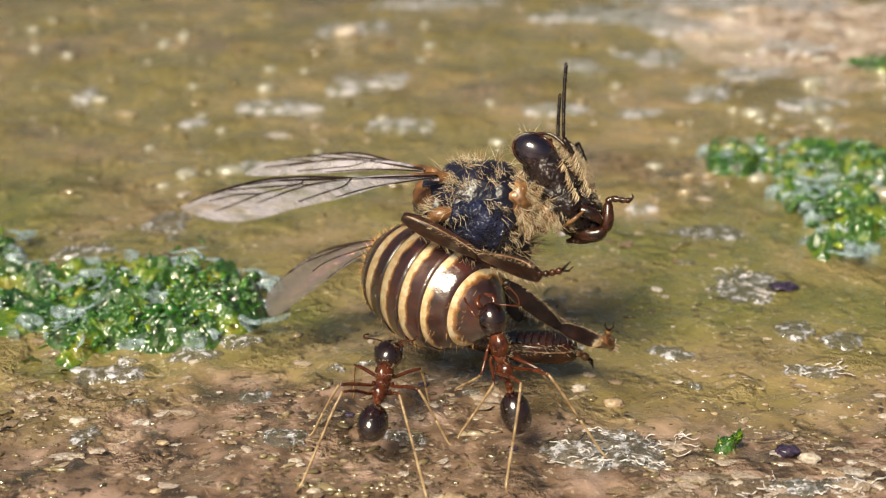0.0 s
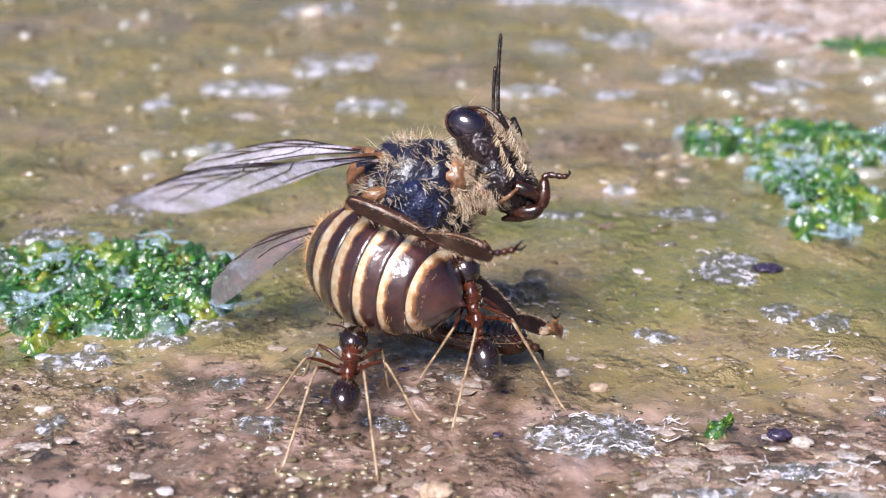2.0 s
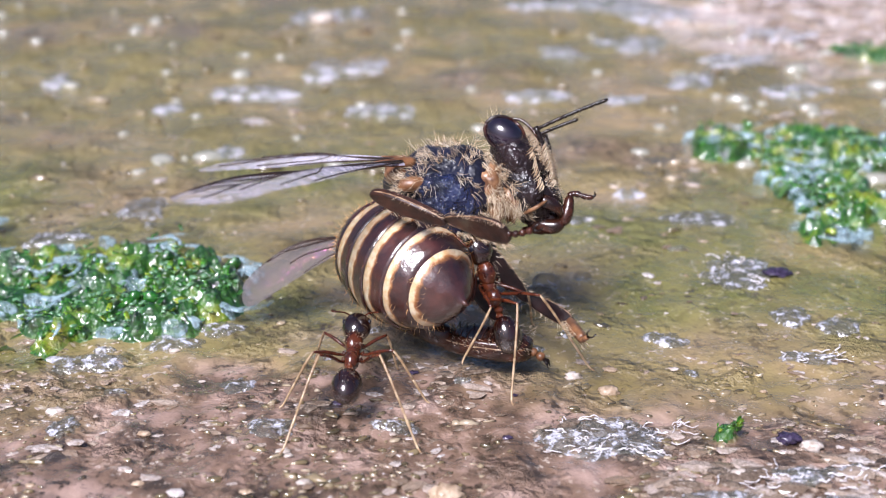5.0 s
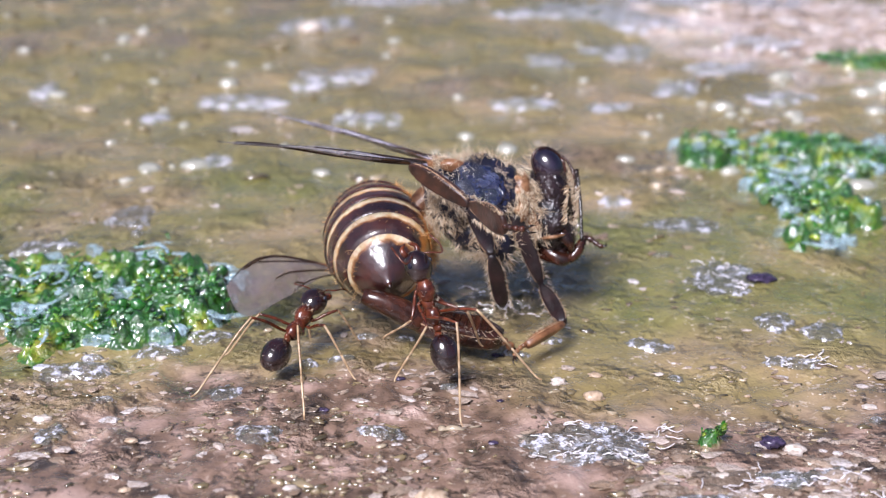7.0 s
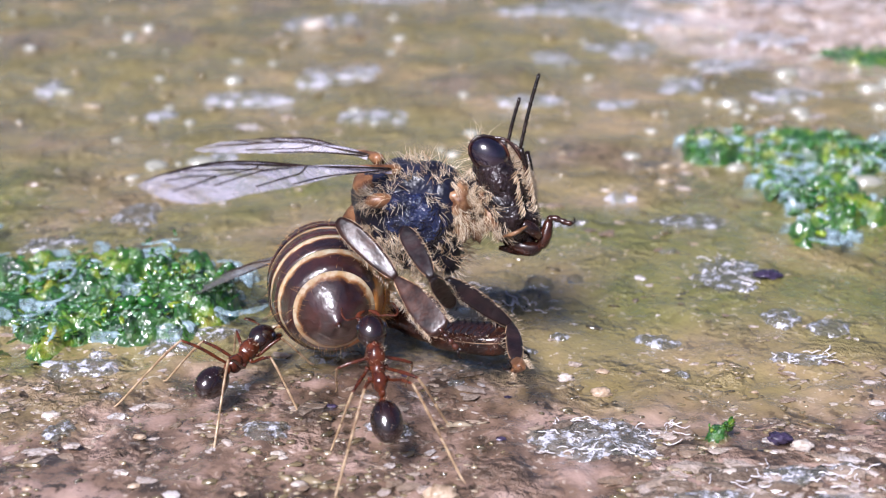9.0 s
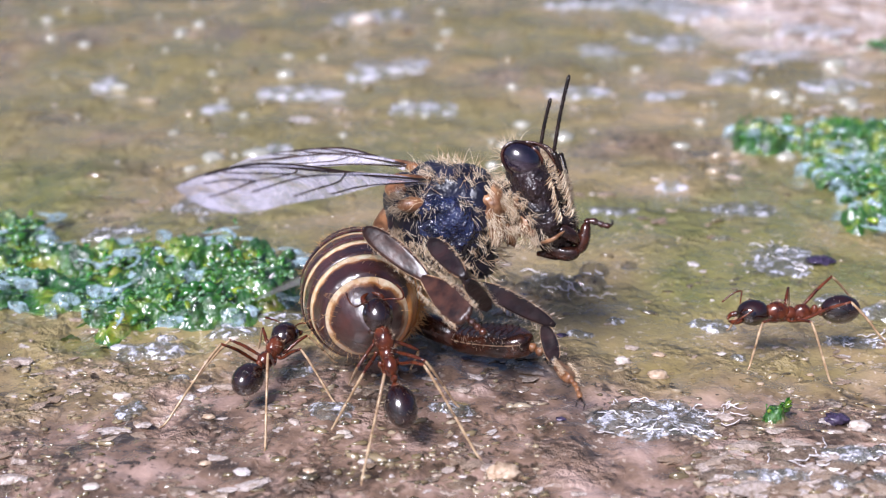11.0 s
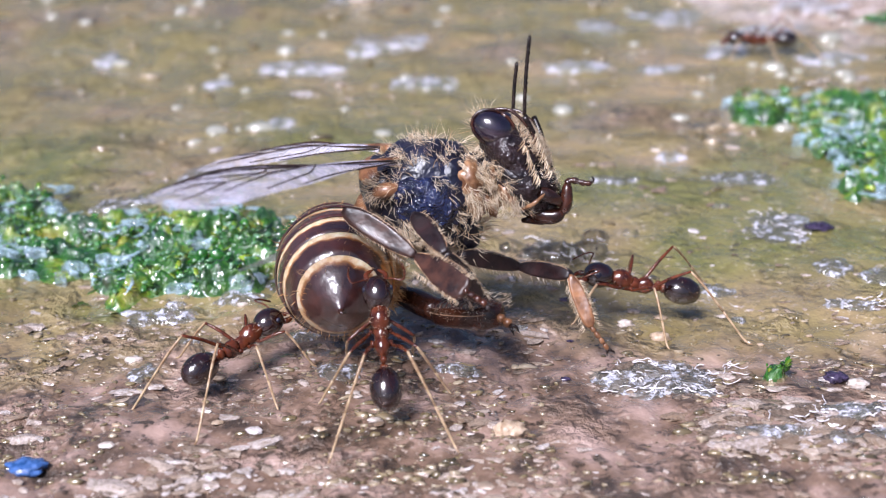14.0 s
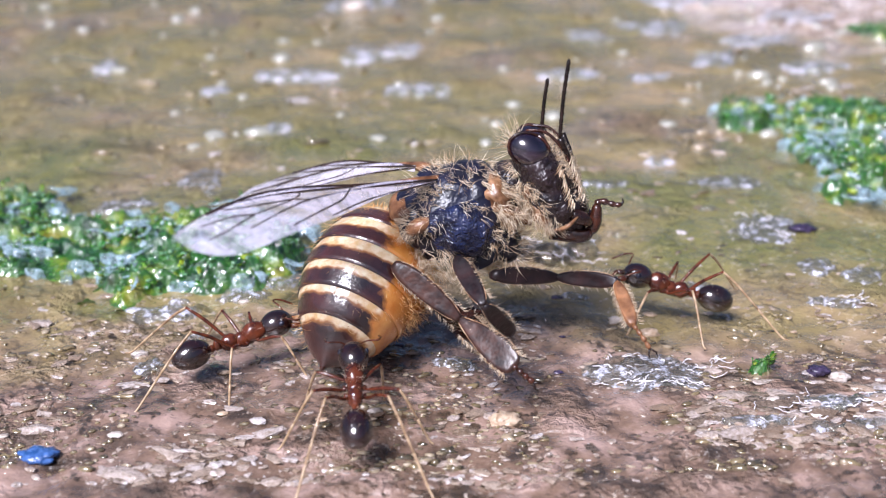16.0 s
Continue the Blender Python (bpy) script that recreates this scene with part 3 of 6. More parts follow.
def bee_abdomen(bee):
    """x to the waist, z to the back. Six overlapping rings, each stepping down onto the next."""
    rng = random.Random(7)
    core = part("abdomen", mesh_of("abdomen", *lathe([((s, 0, 0), (0, r * 0.95, 0), (0, 0, r * 0.93)) for s, r in ABDOMEN], 40), BANDED, band=[0.0] * (40 * len(ABDOMEN)), belly=[1.0] * (40 * len(ABDOMEN))), bee, "striped brown and yellow abdomen")
    core.scale = (0.94, 0.94, 0.94)
    cuts = (2.75, 1.78, 0.95, 0.16, -0.58, -1.28, -2.32)
    n, steps = 72, 14
    for k in range(6):
        a, b = cuts[k], cuts[k + 1] - 0.06
        verts, faces, band, belly = [], [], [], []
        for i in range(steps + 1):
            f = i / steps
            s = a + (b - a) * f
            lift = 0.985 + 0.05 * f if k < 5 else 0.985 + 0.02 * f
            r = max(abdomen_radius(max(s, -2.31)), 0.1) * lift
            if i == steps:
                r -= 0.05
            for j in range(n):
                ang = 2 * math.pi * j / n
                verts.append((s, r * math.sin(ang), r * 0.97 * math.cos(ang)))
                away = abs(ang - math.pi) / math.pi  # 1 on the back, 0 on the belly
                band.append(0.5 + 2.0 * ((0.45, 0.48, 0.46, 0.42, 0.35, 0.24)[k] - f))
                belly.append(0.5 + (0.31 + (0.14 if k < 2 else 0.05 if k < 4 else 0.0 if k < 5 else -0.5) - away) * 3.0 - 0.5 * max(0, f - 0.6) * (k > 1))
        for i in range(steps):
            for j in range(n):
                p, q = i * n + j, i * n + (j + 1) % n
                faces.append((p, q, q + n, p + n))
        part("tergite", mesh_of("tergite", verts, faces, BANDED, band=band, belly=belly), core)
    roots = []
    for _ in range(520):
        k = rng.choice((0, 0, 1, 2, 3, 4, 5))
        s = cuts[k] - rng.uniform(0, 0.45 if k else 0.7)
        ang = rng.uniform(-2.6, 2.6)
        r = abdomen_radius(max(s, -2.3))
        d = Vector((0, math.sin(ang), math.cos(ang)))
        roots.append((Vector((s, 0, 0)) + d * r, d + Vector((-0.9, 0, 0))))
    tagged(part("abdomen_hair", mesh_of("abdomen_hair", *hairs(roots, 0.27, 0.0055, rng, 0.5), GOLD_HAIR), core, "fine golden hair fringes"), kind="stuff")
    part("belly", mesh_of("belly", *blob((0.75, 0, -0.72), (1.5, 1.25, 1.2), 36, 24, 0.08, 33), BELLY), core, "orange hairy belly")
    down = pairs_on((0.75, 0, -0.72), (1.51, 1.26, 1.21), 1500, rng, lambda d: d.z < 0.3, 0.9)
    down += pairs_on((1.6, 0, -0.1), (1.15, 1.25, 1.3), 800, rng, lambda d: d.x > 0.2, 0.9)
    neck = pairs_on((1.5, 0, -0.1), (1.2, 1.3, 1.35), 110, rng, lambda d: d.x > 0.0 and d.z < -0.15, 0.7)
    tagged(part("front_hair", mesh_of("front_hair", *clumps(neck, 0.45, 0.009, rng, (0.3, 0, 0), 7), GOLD_HAIR), core, "long orange-gold hair at the front of the belly"), kind="stuff")
    tagged(part("belly_hair", mesh_of("belly_hair", *hairs(down, 0.34, 0.011, rng, 0.7), GOLD_HAIR), core, "golden belly hair"), kind="stuff")
    part("sting_tip", mesh_of("sting_tip", *tube([(-2.2, 0, 0), (-2.4, 0, 0), (-2.55, 0, -0.03)], [0.14, 0.08, 0.01]), RUST), core)
    return core


def wing_outline(length, width, n=30):
    """Leading and trailing edge from the root, which lies at the origin; the wing runs to -x."""
    rows = []
    for i in range(n + 1):
        f = math.sin(i / n * math.pi / 2)
        w = width * (0.10 + 0.90 * math.sin(min(f * 1.3, 1.0) * math.pi / 2) ** 1.5) * (1 - max(0, (f - 0.74) / 0.26) ** 2.6) ** 0.5
        lead = 0.26 * width * math.sin(f * math.pi) - 0.42 * width * max(0.0, (f - 0.6) / 0.4) ** 2
        rows.append((-f * length, lead, lead - w))
    return rows


def bee_wing(bee, name, length, width, label, veins=True, skin=None):
    rows = wing_outline(length, width)
    verts, faces, m = [], [], 10
    thick = 0.008

    def lift(x, f):
        """The membrane's folds, which flatten out towards the tip."""
        fade = 1 - max(0.0, -x / length - 0.55) / 0.45
        return (0.05 * math.sin(f * 9 + x) * min(1, abs(x)) + 0.1 * math.sin(f * math.pi) - 0.02 * x * f) * fade

    for side in (1, -1):
        for x, lead, trail in rows:
            for j in range(m + 1):
                f = j / m
                y = lead + (trail - lead) * f
                verts.append((x, y, lift(x, f) + side * thick))
    half = len(rows) * (m + 1)
    for s in (0, 1):
        for i in range(len(rows) - 1):
            for j in range(m):
                a = s * half + i * (m + 1) + j
                q = (a, a + m + 1, a + m + 2, a + 1)
                faces.append(q if s == 0 else q[::-1])
    wing = part(name, mesh_of(name, verts, faces, skin or WING), bee, label)

    def at(u, f):
        place = math.asin(min(u, 1.0)) / (math.pi / 2) * (len(rows) - 1)
        i = min(int(place), len(rows) - 2)
        g = place - i
        x, lead, trail = (p + (q - p) * g for p, q in zip(rows[i], rows[i + 1]))
        return (x, lead + (trail - lead) * f, lift(x, f) + 0.012)

    lines = [([(0, .3), (.3, .02), (.6, .0), (.85, .02)], 0.05), ([(0, .4), (.3, .2), (.55, .14), (.72, .06)], 0.035), ([(0, .5), (.25, .55), (.5, .5), (.62, .55)], 0.03),
             ([(0, .7), (.3, .9), (.5, .95)], 0.025), ([(.3, .2), (.36, .5)], 0.02), ([(.5, .14), (.55, .32), (.72, .42)], 0.02), ([(.55, .32), (.52, .5)], 0.02), ([(.55, .32), (.75, .2), (.8, .03)], 0.02), ([(.62, .55), (.78, .62)], 0.015), ([(.5, .5), (.5, .8)], 0.015), ([(.72, .42), (.86, .5), (.93, .55)], 0.014), ([(.72, .42), (.8, .3), (.9, .2)], 0.014), ([(.5, .8), (.66, .9)], 0.014), ([(.36, .5), (.42, .72), (.5, .8)], 0.014)]
    for pts, r in lines[:14 if veins else 4]:
        pl = spline([at(*p) for p in pts], 5)
        part("vein", mesh_of("vein", *tube(pl, [max(r, 0.022) * 0.95 * (1 - 0.3 * k / len(pl)) for k in range(len(pl))], 6), VEIN), wing)
    part("wing_base", mesh_of("wing_base", *tube(spline([(0.45, -0.1, 0.0), (0.0, 0.0, 0.05), (-0.7, 0.12, 0.06), (-1.5, 0.2, 0.04)], 3), [.16, .18, .17, .14, .12, .1, .08, .06, .05, .03], 8), TAN), wing, "tan wing base")
    part("edge", mesh_of("edge", *tube([at(k / 24, 0.0) for k in range(24)], [0.042 - 0.0013 * k for k in range(24)], 6), VEIN), wing, "dark leading edge")
    return wing


def limb(bee, name, length, wide, thick, material, label, brush=0, seed=0, flare=0.0):
    """A leg segment along +x, broad in y, with hair fringes."""
    rng = random.Random(seed)
    verts, faces, n = [], [], 20
    shape = ((0, .3), (.05, .5), (.15, .72), (.3, .9), (.5, 1.0), (.7, .98), (.85, .85), (.95, .62), (1.0, .35))
    shape = [(f, w * (1 + flare * (f - 0.55) * 1.5)) for f, w in shape]
    for f, w in shape:
        for k in range(n):
            c, d = math.cos(2 * math.pi * k / n), math.sin(2 * math.pi * k / n)
            flat = lambda v: math.copysign(abs(v) ** 0.65, v)
            verts.append((length * f, wide * w * flat(c) + 0.10 * wide * math.sin(f * 3.1), thick * (0.4 + 0.6 * w) * flat(d) * (1 - 0.5 * max(0.0, d) ** 3 * math.sin(math.pi * f) + 0.16 * max(0.0, d) * math.sin(f * 17 + c * 3)) - 0.04 * wide * math.cos(f * 6.3)))
    for i in range(len(shape) - 1):
        for k in range(n):
            p, q = i * n + k, i * n + (k + 1) % n
            faces.append((p, p + n, q + n, q))
    faces += [tuple(range(n)), tuple(range((len(shape) - 1) * n, len(shape) * n))[::-1]]
    seg = part(name, mesh_of(name, verts, faces, material), bee, label)
    for side in (-1, 1):
        edge = [(length * f, side * wide * w * 0.97 + 0.10 * wide * math.sin(f * 3.1), thick * 0.25) for f, w in shape[1:-1]]
        part("rim", mesh_of("rim", *tube(spline(edge, 3), [0.008] + [0.016] * 17 + [0.008], 6), RIM), seg, "pale tan edge")
    roots = []
    for _ in range(int(brush * 2.4)):
        u = rng.uniform(0.15, 1.0)
        s = rng.choice((-1, 1))
        roots.append(((length * u, s * wide * 0.86, rng.uniform(0, thick)), (0.8, s, rng.uniform(-.2, .7))))
    if brush:
        tagged(part("fringe", mesh_of("fringe", *hairs(roots, 0.18, 0.006, rng, 0.3), PALE_HAIR), seg, "pale bristle fringe"), kind="stuff")
    return seg


def foot(parent, length, n=4, r=0.1, x0=0.0, way=(1, 0, -0.25), material=None):
    """Small tarsus joints and a pair of claws at a segment's end."""
    way = Vector(way).normalized()
    p = Vector((x0, 0, 0))
    for k in range(n):
        q = p + way * length / n
        part("tarsus_joint", mesh_of("tarsus_joint", *tube([p, (p * 2 + q) / 3, (p + q * 3) / 4, q], [r * 0.6, r, r * 1.1, r * 0.6]), material or TAN), parent)
        p = q
        way = (way + Vector((0, 0, -0.18))).normalized()
    for s in (-1, 1):
        part("claw", mesh_of("claw", *tube([p, p + way * 0.14 + Vector((0, s * 0.1, 0)), p + way * 0.2 + Vector((0, s * 0.1, -0.12))], [r * 0.5, r * 0.35, 0.01], 6), DARK), parent)


def make_bee():
    bee = thing("honey_bee", "dead honey bee with striped abdomen, dragged upright by ants", "bee")
    p = {"thorax": bee}
    bee_thorax(bee)
    p["head"], p["antennae"] = bee_head(bee)
    p["abdomen"] = bee_abdomen(bee)
    p["wing_near"] = bee_wing(bee, "forewing", 8.5, 2.0, "clear forewing with dark veins")
    p["wing_far"] = bee_wing(bee, "forewing", 6.8, 2.2, "clear forewing with dark veins")
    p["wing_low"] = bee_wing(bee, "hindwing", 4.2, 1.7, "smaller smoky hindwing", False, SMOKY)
    p["hind_femur"] = limb(bee, "femur", 2.25, 0.28, 0.17, HIND, "brown hind femur", 60, 1, -0.4)
    p["hind_tibia"] = limb(bee, "tibia", 2.1, 0.36, 0.11, HIND, "flat brown hind tibia with a bristle fringe", 120, 2, 0.55)
    foot(p["hind_tibia"], 0.7, 4, 0.085, 2.0, material=RUST)
    p["mid_femur"] = limb(bee, "femur", 1.95, 0.25, 0.2, GLOSS, "dark middle femur", 50, 3, -0.4)
    p["mid_tibia"] = limb(bee, "tibia", 1.9, 0.24, 0.18, GLOSS, "dark middle tibia", 50, 4)
    p["fore_femur"] = limb(bee, "femur", 2.35, 0.24, 0.2, GLOSS, "dark front femur with pale hair", 34, 5, -0.4)
    p["fore_tibia"] = limb(bee, "tibia", 1.95, 0.22, 0.18, GLOSS, "dark front tibia", 16, 6)
    p["fore_tarsus"] = limb(bee, "tarsus", 1.5, 0.2, 0.16, TAN, "tan hairy front tarsus", 90, 7)
    foot(p["fore_tarsus"], 0.8, 4, 0.065, 1.45, (1, 0.3, 0))
    p["pollen_leg"] = limb(bee, "basitarsus", 2.5, 0.58, 0.4, RUST, "broad rust-red hind leg with comb ridges", 90, 8)
    part("hip", mesh_of("hip", *tube(spline([(-1.6, 0.0, 0.5), (-0.8, 0.0, 0.35), (0.25, 0.0, 0.0)], 4), [.2, .26, .3, .32, .34, .36, .36, .34, .3], 12), RUST), p["pollen_leg"])
    for k in range(9):
        x = 0.35 + k * 0.2
        part("comb_ridge", mesh_of("comb_ridge", *tube([(x, 0.5, 0.1), (x + 0.05, 0.35, 0.37), (x + 0.05, -0.35, 0.37), (x, -0.5, 0.1)], [0.02] * 4, 6), RUST), p["pollen_leg"])
    foot(p["pollen_leg"], 0.7, 3, 0.12, 2.2)
    # raised far foreleg, carried with the head
    raised = part("foreleg", mesh_of("foreleg", *join(tube(spline([(-0.56, 0.0, -0.88), (-0.26, -0.1, -1.32), (0.02, -0.1, -1.57), (0.33, -0.1, -1.64)], 4), [0.14, .18, .2, .22, .23, .23, .23, .23, .22, .21, .19, .15, .09], 14), tube(spline([(0.28, -0.1, -1.67), (0.58, -0.1, -1.41), (0.86, -0.1, -1.06)], 4), [.1, .16, .18, .18, .18, .17, .15, .14, .08], 12)), RUST), bee, "raised rust-brown front leg")
    toes = new("tarsus", mesh_of("tarsus", *tube(spline([(0.84, -0.1, -1.07), (0.98, -0.1, -1.06), (1.13, -0.1, -1.21), (1.26, -0.1, -1.36), (1.40, -0.1, -1.46)], 3), [.11, .11, .1, .07, .09, .1, .06, .08, .09, .06, .08, .08, .03], 8), RUST))
    part("claw", mesh_of("claw", *tube([(1.38, -0.1, -1.44), (1.49, -0.06, -1.41), (1.51, -0.02, -1.30)], [.05, .035, .01], 6), DARK), raised)
    toes.parent = raised
    raised.scale = (0.95, 0.95, 0.95)
    p["raised_leg"] = raised
    return p


BEE = make_bee()

# ---- the ants: x to the head, z up; the middle body lies at the origin ----
HIPS = ((0.42, 0.20), (0.12, 0.22), (-0.15, 0.20))
FEET = ((1.5, 1.3), (-0.7, 2.1), (-3.1, 1.7))


def make_ant(label):
    ant = thing("ant", label, "ant", "ants pulling at the bee")
    rng = random.Random(11)
    part("mesosoma", mesh_of("mesosoma", *join(blob((0.40, 0, 0.10), (0.36, 0.25, 0.28), 22, 16, 0.12, 21), blob((0.05, 0, 0.0), (0.28, 0.19, 0.21), 18, 12, 0.16, 22), blob((-0.30, 0, 0.02), (0.28, 0.20, 0.25), 20, 14, 0.16, 23), tube([(0.3, 0, -0.02), (-0.4, 0, -0.06)], [0.19, 0.16], 12)), ANT_RED), ant, "ribbed red-brown mesosoma")
    part("petiole", mesh_of("petiole", *join(blob((-0.66, 0, 0.06), (0.10, 0.10, 0.17), 14, 10, 0.05, 24), blob((-0.84, 0, 0.0), (0.10, 0.12, 0.13), 14, 10, 0.05, 25), tube([(-0.45, 0, -0.05), (-0.95, 0, -0.02)], [0.05, 0.06])), ANT_RED), ant, "two-knotted red waist")
    gaster = part("gaster", mesh_of("gaster", *blob((-1.38, 0, 0.03), (0.55, 0.40, 0.40), 40, 28, 0.0), ANT_DARK), ant, "glossy black-brown gaster")
    for k in range(3):
        x = -1.45 - 0.17 * k
        r = 0.40 * math.sqrt(max(0.05, 1 - ((x + 1.38) / 0.55) ** 2)) + 0.003
        part("gaster_ring", mesh_of("gaster_ring", *lathe([((x + 0.012, 0, 0.03), (0, r * 0.995, 0), (0, 0, r * 0.995)), ((x, 0, 0.03), (0, r, 0), (0, 0, r)), ((x - 0.012, 0, 0.03), (0, r * 0.985, 0), (0, 0, r * 0.985))], 32), ANT_DARK), gaster)
    head = part("head", mesh_of("head", *join(blob((1.05, 0, 0.12), (0.45, 0.38, 0.36), 28, 20, 0.0), tube([(0.5, 0, 0.14), (0.85, 0, 0.12)], [0.12, 0.2])), ANT_DARK), ant, "glossy dark red-brown head")
    for s in (-1, 1):
        part("eye", mesh_of("eye", *blob((1.12, s * 0.335, 0.24), (0.08, 0.05, 0.08), 12, 8), BLACK), head)
        part("jaw", mesh_of("jaw", *tube(spline([(1.4, s * 0.2, 0.02), (1.6, s * 0.24, -0.02), (1.74, s * 0.05, -0.06)], 3), [.08, .085, .08, .07, .06, .045, .02], 8), ANT_RED), head, "toothed red jaw")
        a = [(1.38, s * 0.14, 0.24), (1.30, s * 0.36, 0.42), (1.22, s * 0.62, 0.50), (1.45, s * 0.70, 0.40), (1.75, s * 0.66, 0.18)]
        part("antenna", mesh_of("antenna", *tube(spline(a, 4), [.017 + 0.0007 * k for k in range(17)], 8), ANT_RED), head, "elbowed brown antenna")
    roots = pairs_on((-1.38, 0, 0.03), (0.55, 0.40, 0.40), 26, rng, lambda d: True) + pairs_on((0.3, 0, 0.1), (0.4, 0.26, 0.28), 50, rng, lambda d: d.z > 0)
    tagged(part("bristles", mesh_of("bristles", *hairs(roots, 0.11, 0.004, rng, 0.2), PALE_HAIR), ant, "sparse pale bristles"), kind="stuff")
    legs = []
    for (hx, hy), (fx, fy) in zip(HIPS, FEET):
        for s in (-1, 1):
            k = math.sqrt((fx - hx) ** 2 + (fy - hy) ** 2 + 0.85 ** 2) / 3.0
            leg = part("leg", mesh_of("leg", *tube(spline([(0, 0, 0), (0.14 * k, 0, -0.04), (0.7 * k, 0, 0.36 * k), (1.2 * k, 0, 0.62 * k)], 3), [.07, .065, .055, .04, .045, .05, .05, .046, .04, .034], 8), ANT_RED), ant, "slim amber leg")
            part("tibia", mesh_of("tibia", *tube(spline([(1.19 * k, 0, 0.62 * k), (1.55 * k, 0, 0.28 * k), (2.05 * k, 0, -0.3 * k)], 3), [.030, .036, .038, .038, .034, .031, .028], 8), ANT_LIMB), leg)
            part("tarsus", mesh_of("tarsus", *tube(spline([(2.05 * k, 0, -0.3 * k), (2.4 * k, 0, -0.72 * k), (2.65 * k, 0, -1.0 * k), (2.82 * k, 0, -1.05 * k)], 3), [.034, .034, .036, .03, .033, .028, .03, .026, .026, .01], 8), ANT_LIMB), leg)
            leg.location = (hx * MM, s * hy * MM, -0.02 * MM)
            legs.append((leg, (hx, s * hy, -0.02), (fx, s * fy)))
    return ant, legs


ANTS = {"ant_a": make_ant("red-brown ant biting the underside of the bee"), "ant_b": make_ant("red-brown ant gripping the tip of the bee's abdomen"), "ant_c": make_ant("red-brown ant pulling at the bee's front leg"), "ant_d": make_ant("dark ant running across the far mud")}

# ---- what covers the ground ----
def lump(rng, rings=3, sides=6):
    """Unit shape of a small worn grain: verts and faces."""
    verts, faces = [(0, 0, 1)], []
    for i in range(1, rings):
        t = math.pi * i / rings
        for k in range(sides):
            a = 2 * math.pi * (k + 0.5 * (i % 2)) / sides
            s = rng.uniform(0.6, 1.3)
            verts.append((math.sin(t) * math.cos(a) * s, math.sin(t) * math.sin(a) * s, math.cos(t) * s))
    verts.append((0, 0, -1))
    for k in range(sides):
        n = (k + 1) % sides
        faces.append((0, 1 + k, 1 + n))
        for i in range(rings - 2):
            a = 1 + i * sides
            faces.append((a + k, a + sides + k, a + sides + n, a + n))
        a = 1 + (rings - 2) * sides
        faces.append((a + k, len(verts) - 1, a + n))
    return np.array(verts), faces


def scatter(name, places, shapes, material, smooth=True):
    """One joined mesh of many small pieces. places: (x, y, z, sx, sy, sz, turn, shape)."""
    verts, faces, off = [], [], 0
    for x, y, z, sx, sy, sz, turn, k in places:
        v, f = shapes[int(k)]
        c, s = math.cos(turn), math.sin(turn)
        p = v * (sx, sy, sz)
        verts.append(np.stack([p[:, 0] * c - p[:, 1] * s + x, p[:, 0] * s + p[:, 1] * c + y, p[:, 2] + z], -1))
        faces += [tuple(i + off for i in q) for q in f]
        off += len(v)
    return mesh_of(name, np.concatenate(verts).tolist(), faces, material, smooth)


def make_grains():
    rng = np.random.RandomState(21)
    pick = random.Random(22)
    shapes = [lump(pick) for _ in range(14)]
    count = 52000
    x, y = rng.uniform(-30, 32, count), -17.5 + 60 * rng.rand(count) ** 2.0
    crust = np.maximum(patch(x, y, 8.0, -14.7, 3.4, 1.3, 61, 0.5), np.maximum(patch(x, y, 4.1, -12.1, 1.9, 0.9, 62, 0.4), patch(x, y, 22, 31, 6, 9, 14, 0.6)))
    clump = np.clip(value_noise(x, y, 3.5, 60, 4, 0.6) * 1.8 + 0.25, 0.03, 1) * np.where(y < -8, 1.05, np.where(y < 6, 0.13, 0.07))
    keep = (rng.rand(count) < np.maximum(clump * 0.62, crust)) & (moss_mask(x, y) < 0.3)
    x, y, crust = x[keep], y[keep], crust[keep]
    n = len(x)
    size = np.exp(rng.normal(-2.85, 0.55, n)).clip(0.025, 0.26) * (1 + 0.3 * crust) * np.where(y > 5, 1.5, np.where(y < -9, 1.06, 1.0))
    z = height(x, y) + size * 0.12
    places = np.stack([x, y, z, size * rng.uniform(1.1, 2.6, n), size * rng.uniform(0.7, 1.2, n), size * rng.uniform(0.2, 0.45, n), rng.uniform(-0.7, 0.7, n), rng.randint(0, 14, n)], -1)
    tagged(new("gravel", scatter("gravel", places, shapes, GRAINS, False)), "pale wet sand grains and grit on the mud", "gravel", kind="stuff")


def mat_height(x, y, seed):
    """Folded cushions over the mud."""
    ridge = 1 - np.abs(value_noise(x, y, 1.2, seed + 1, 4, 0.6)) * 2.6
    return 0.75 * np.clip(ridge, -0.3, 1) * np.clip(0.55 + value_noise(x, y, 2.6, seed + 2, 2), 0, 1) + 0.09 * np.abs(value_noise(x, y, 0.55, seed + 3, 3))


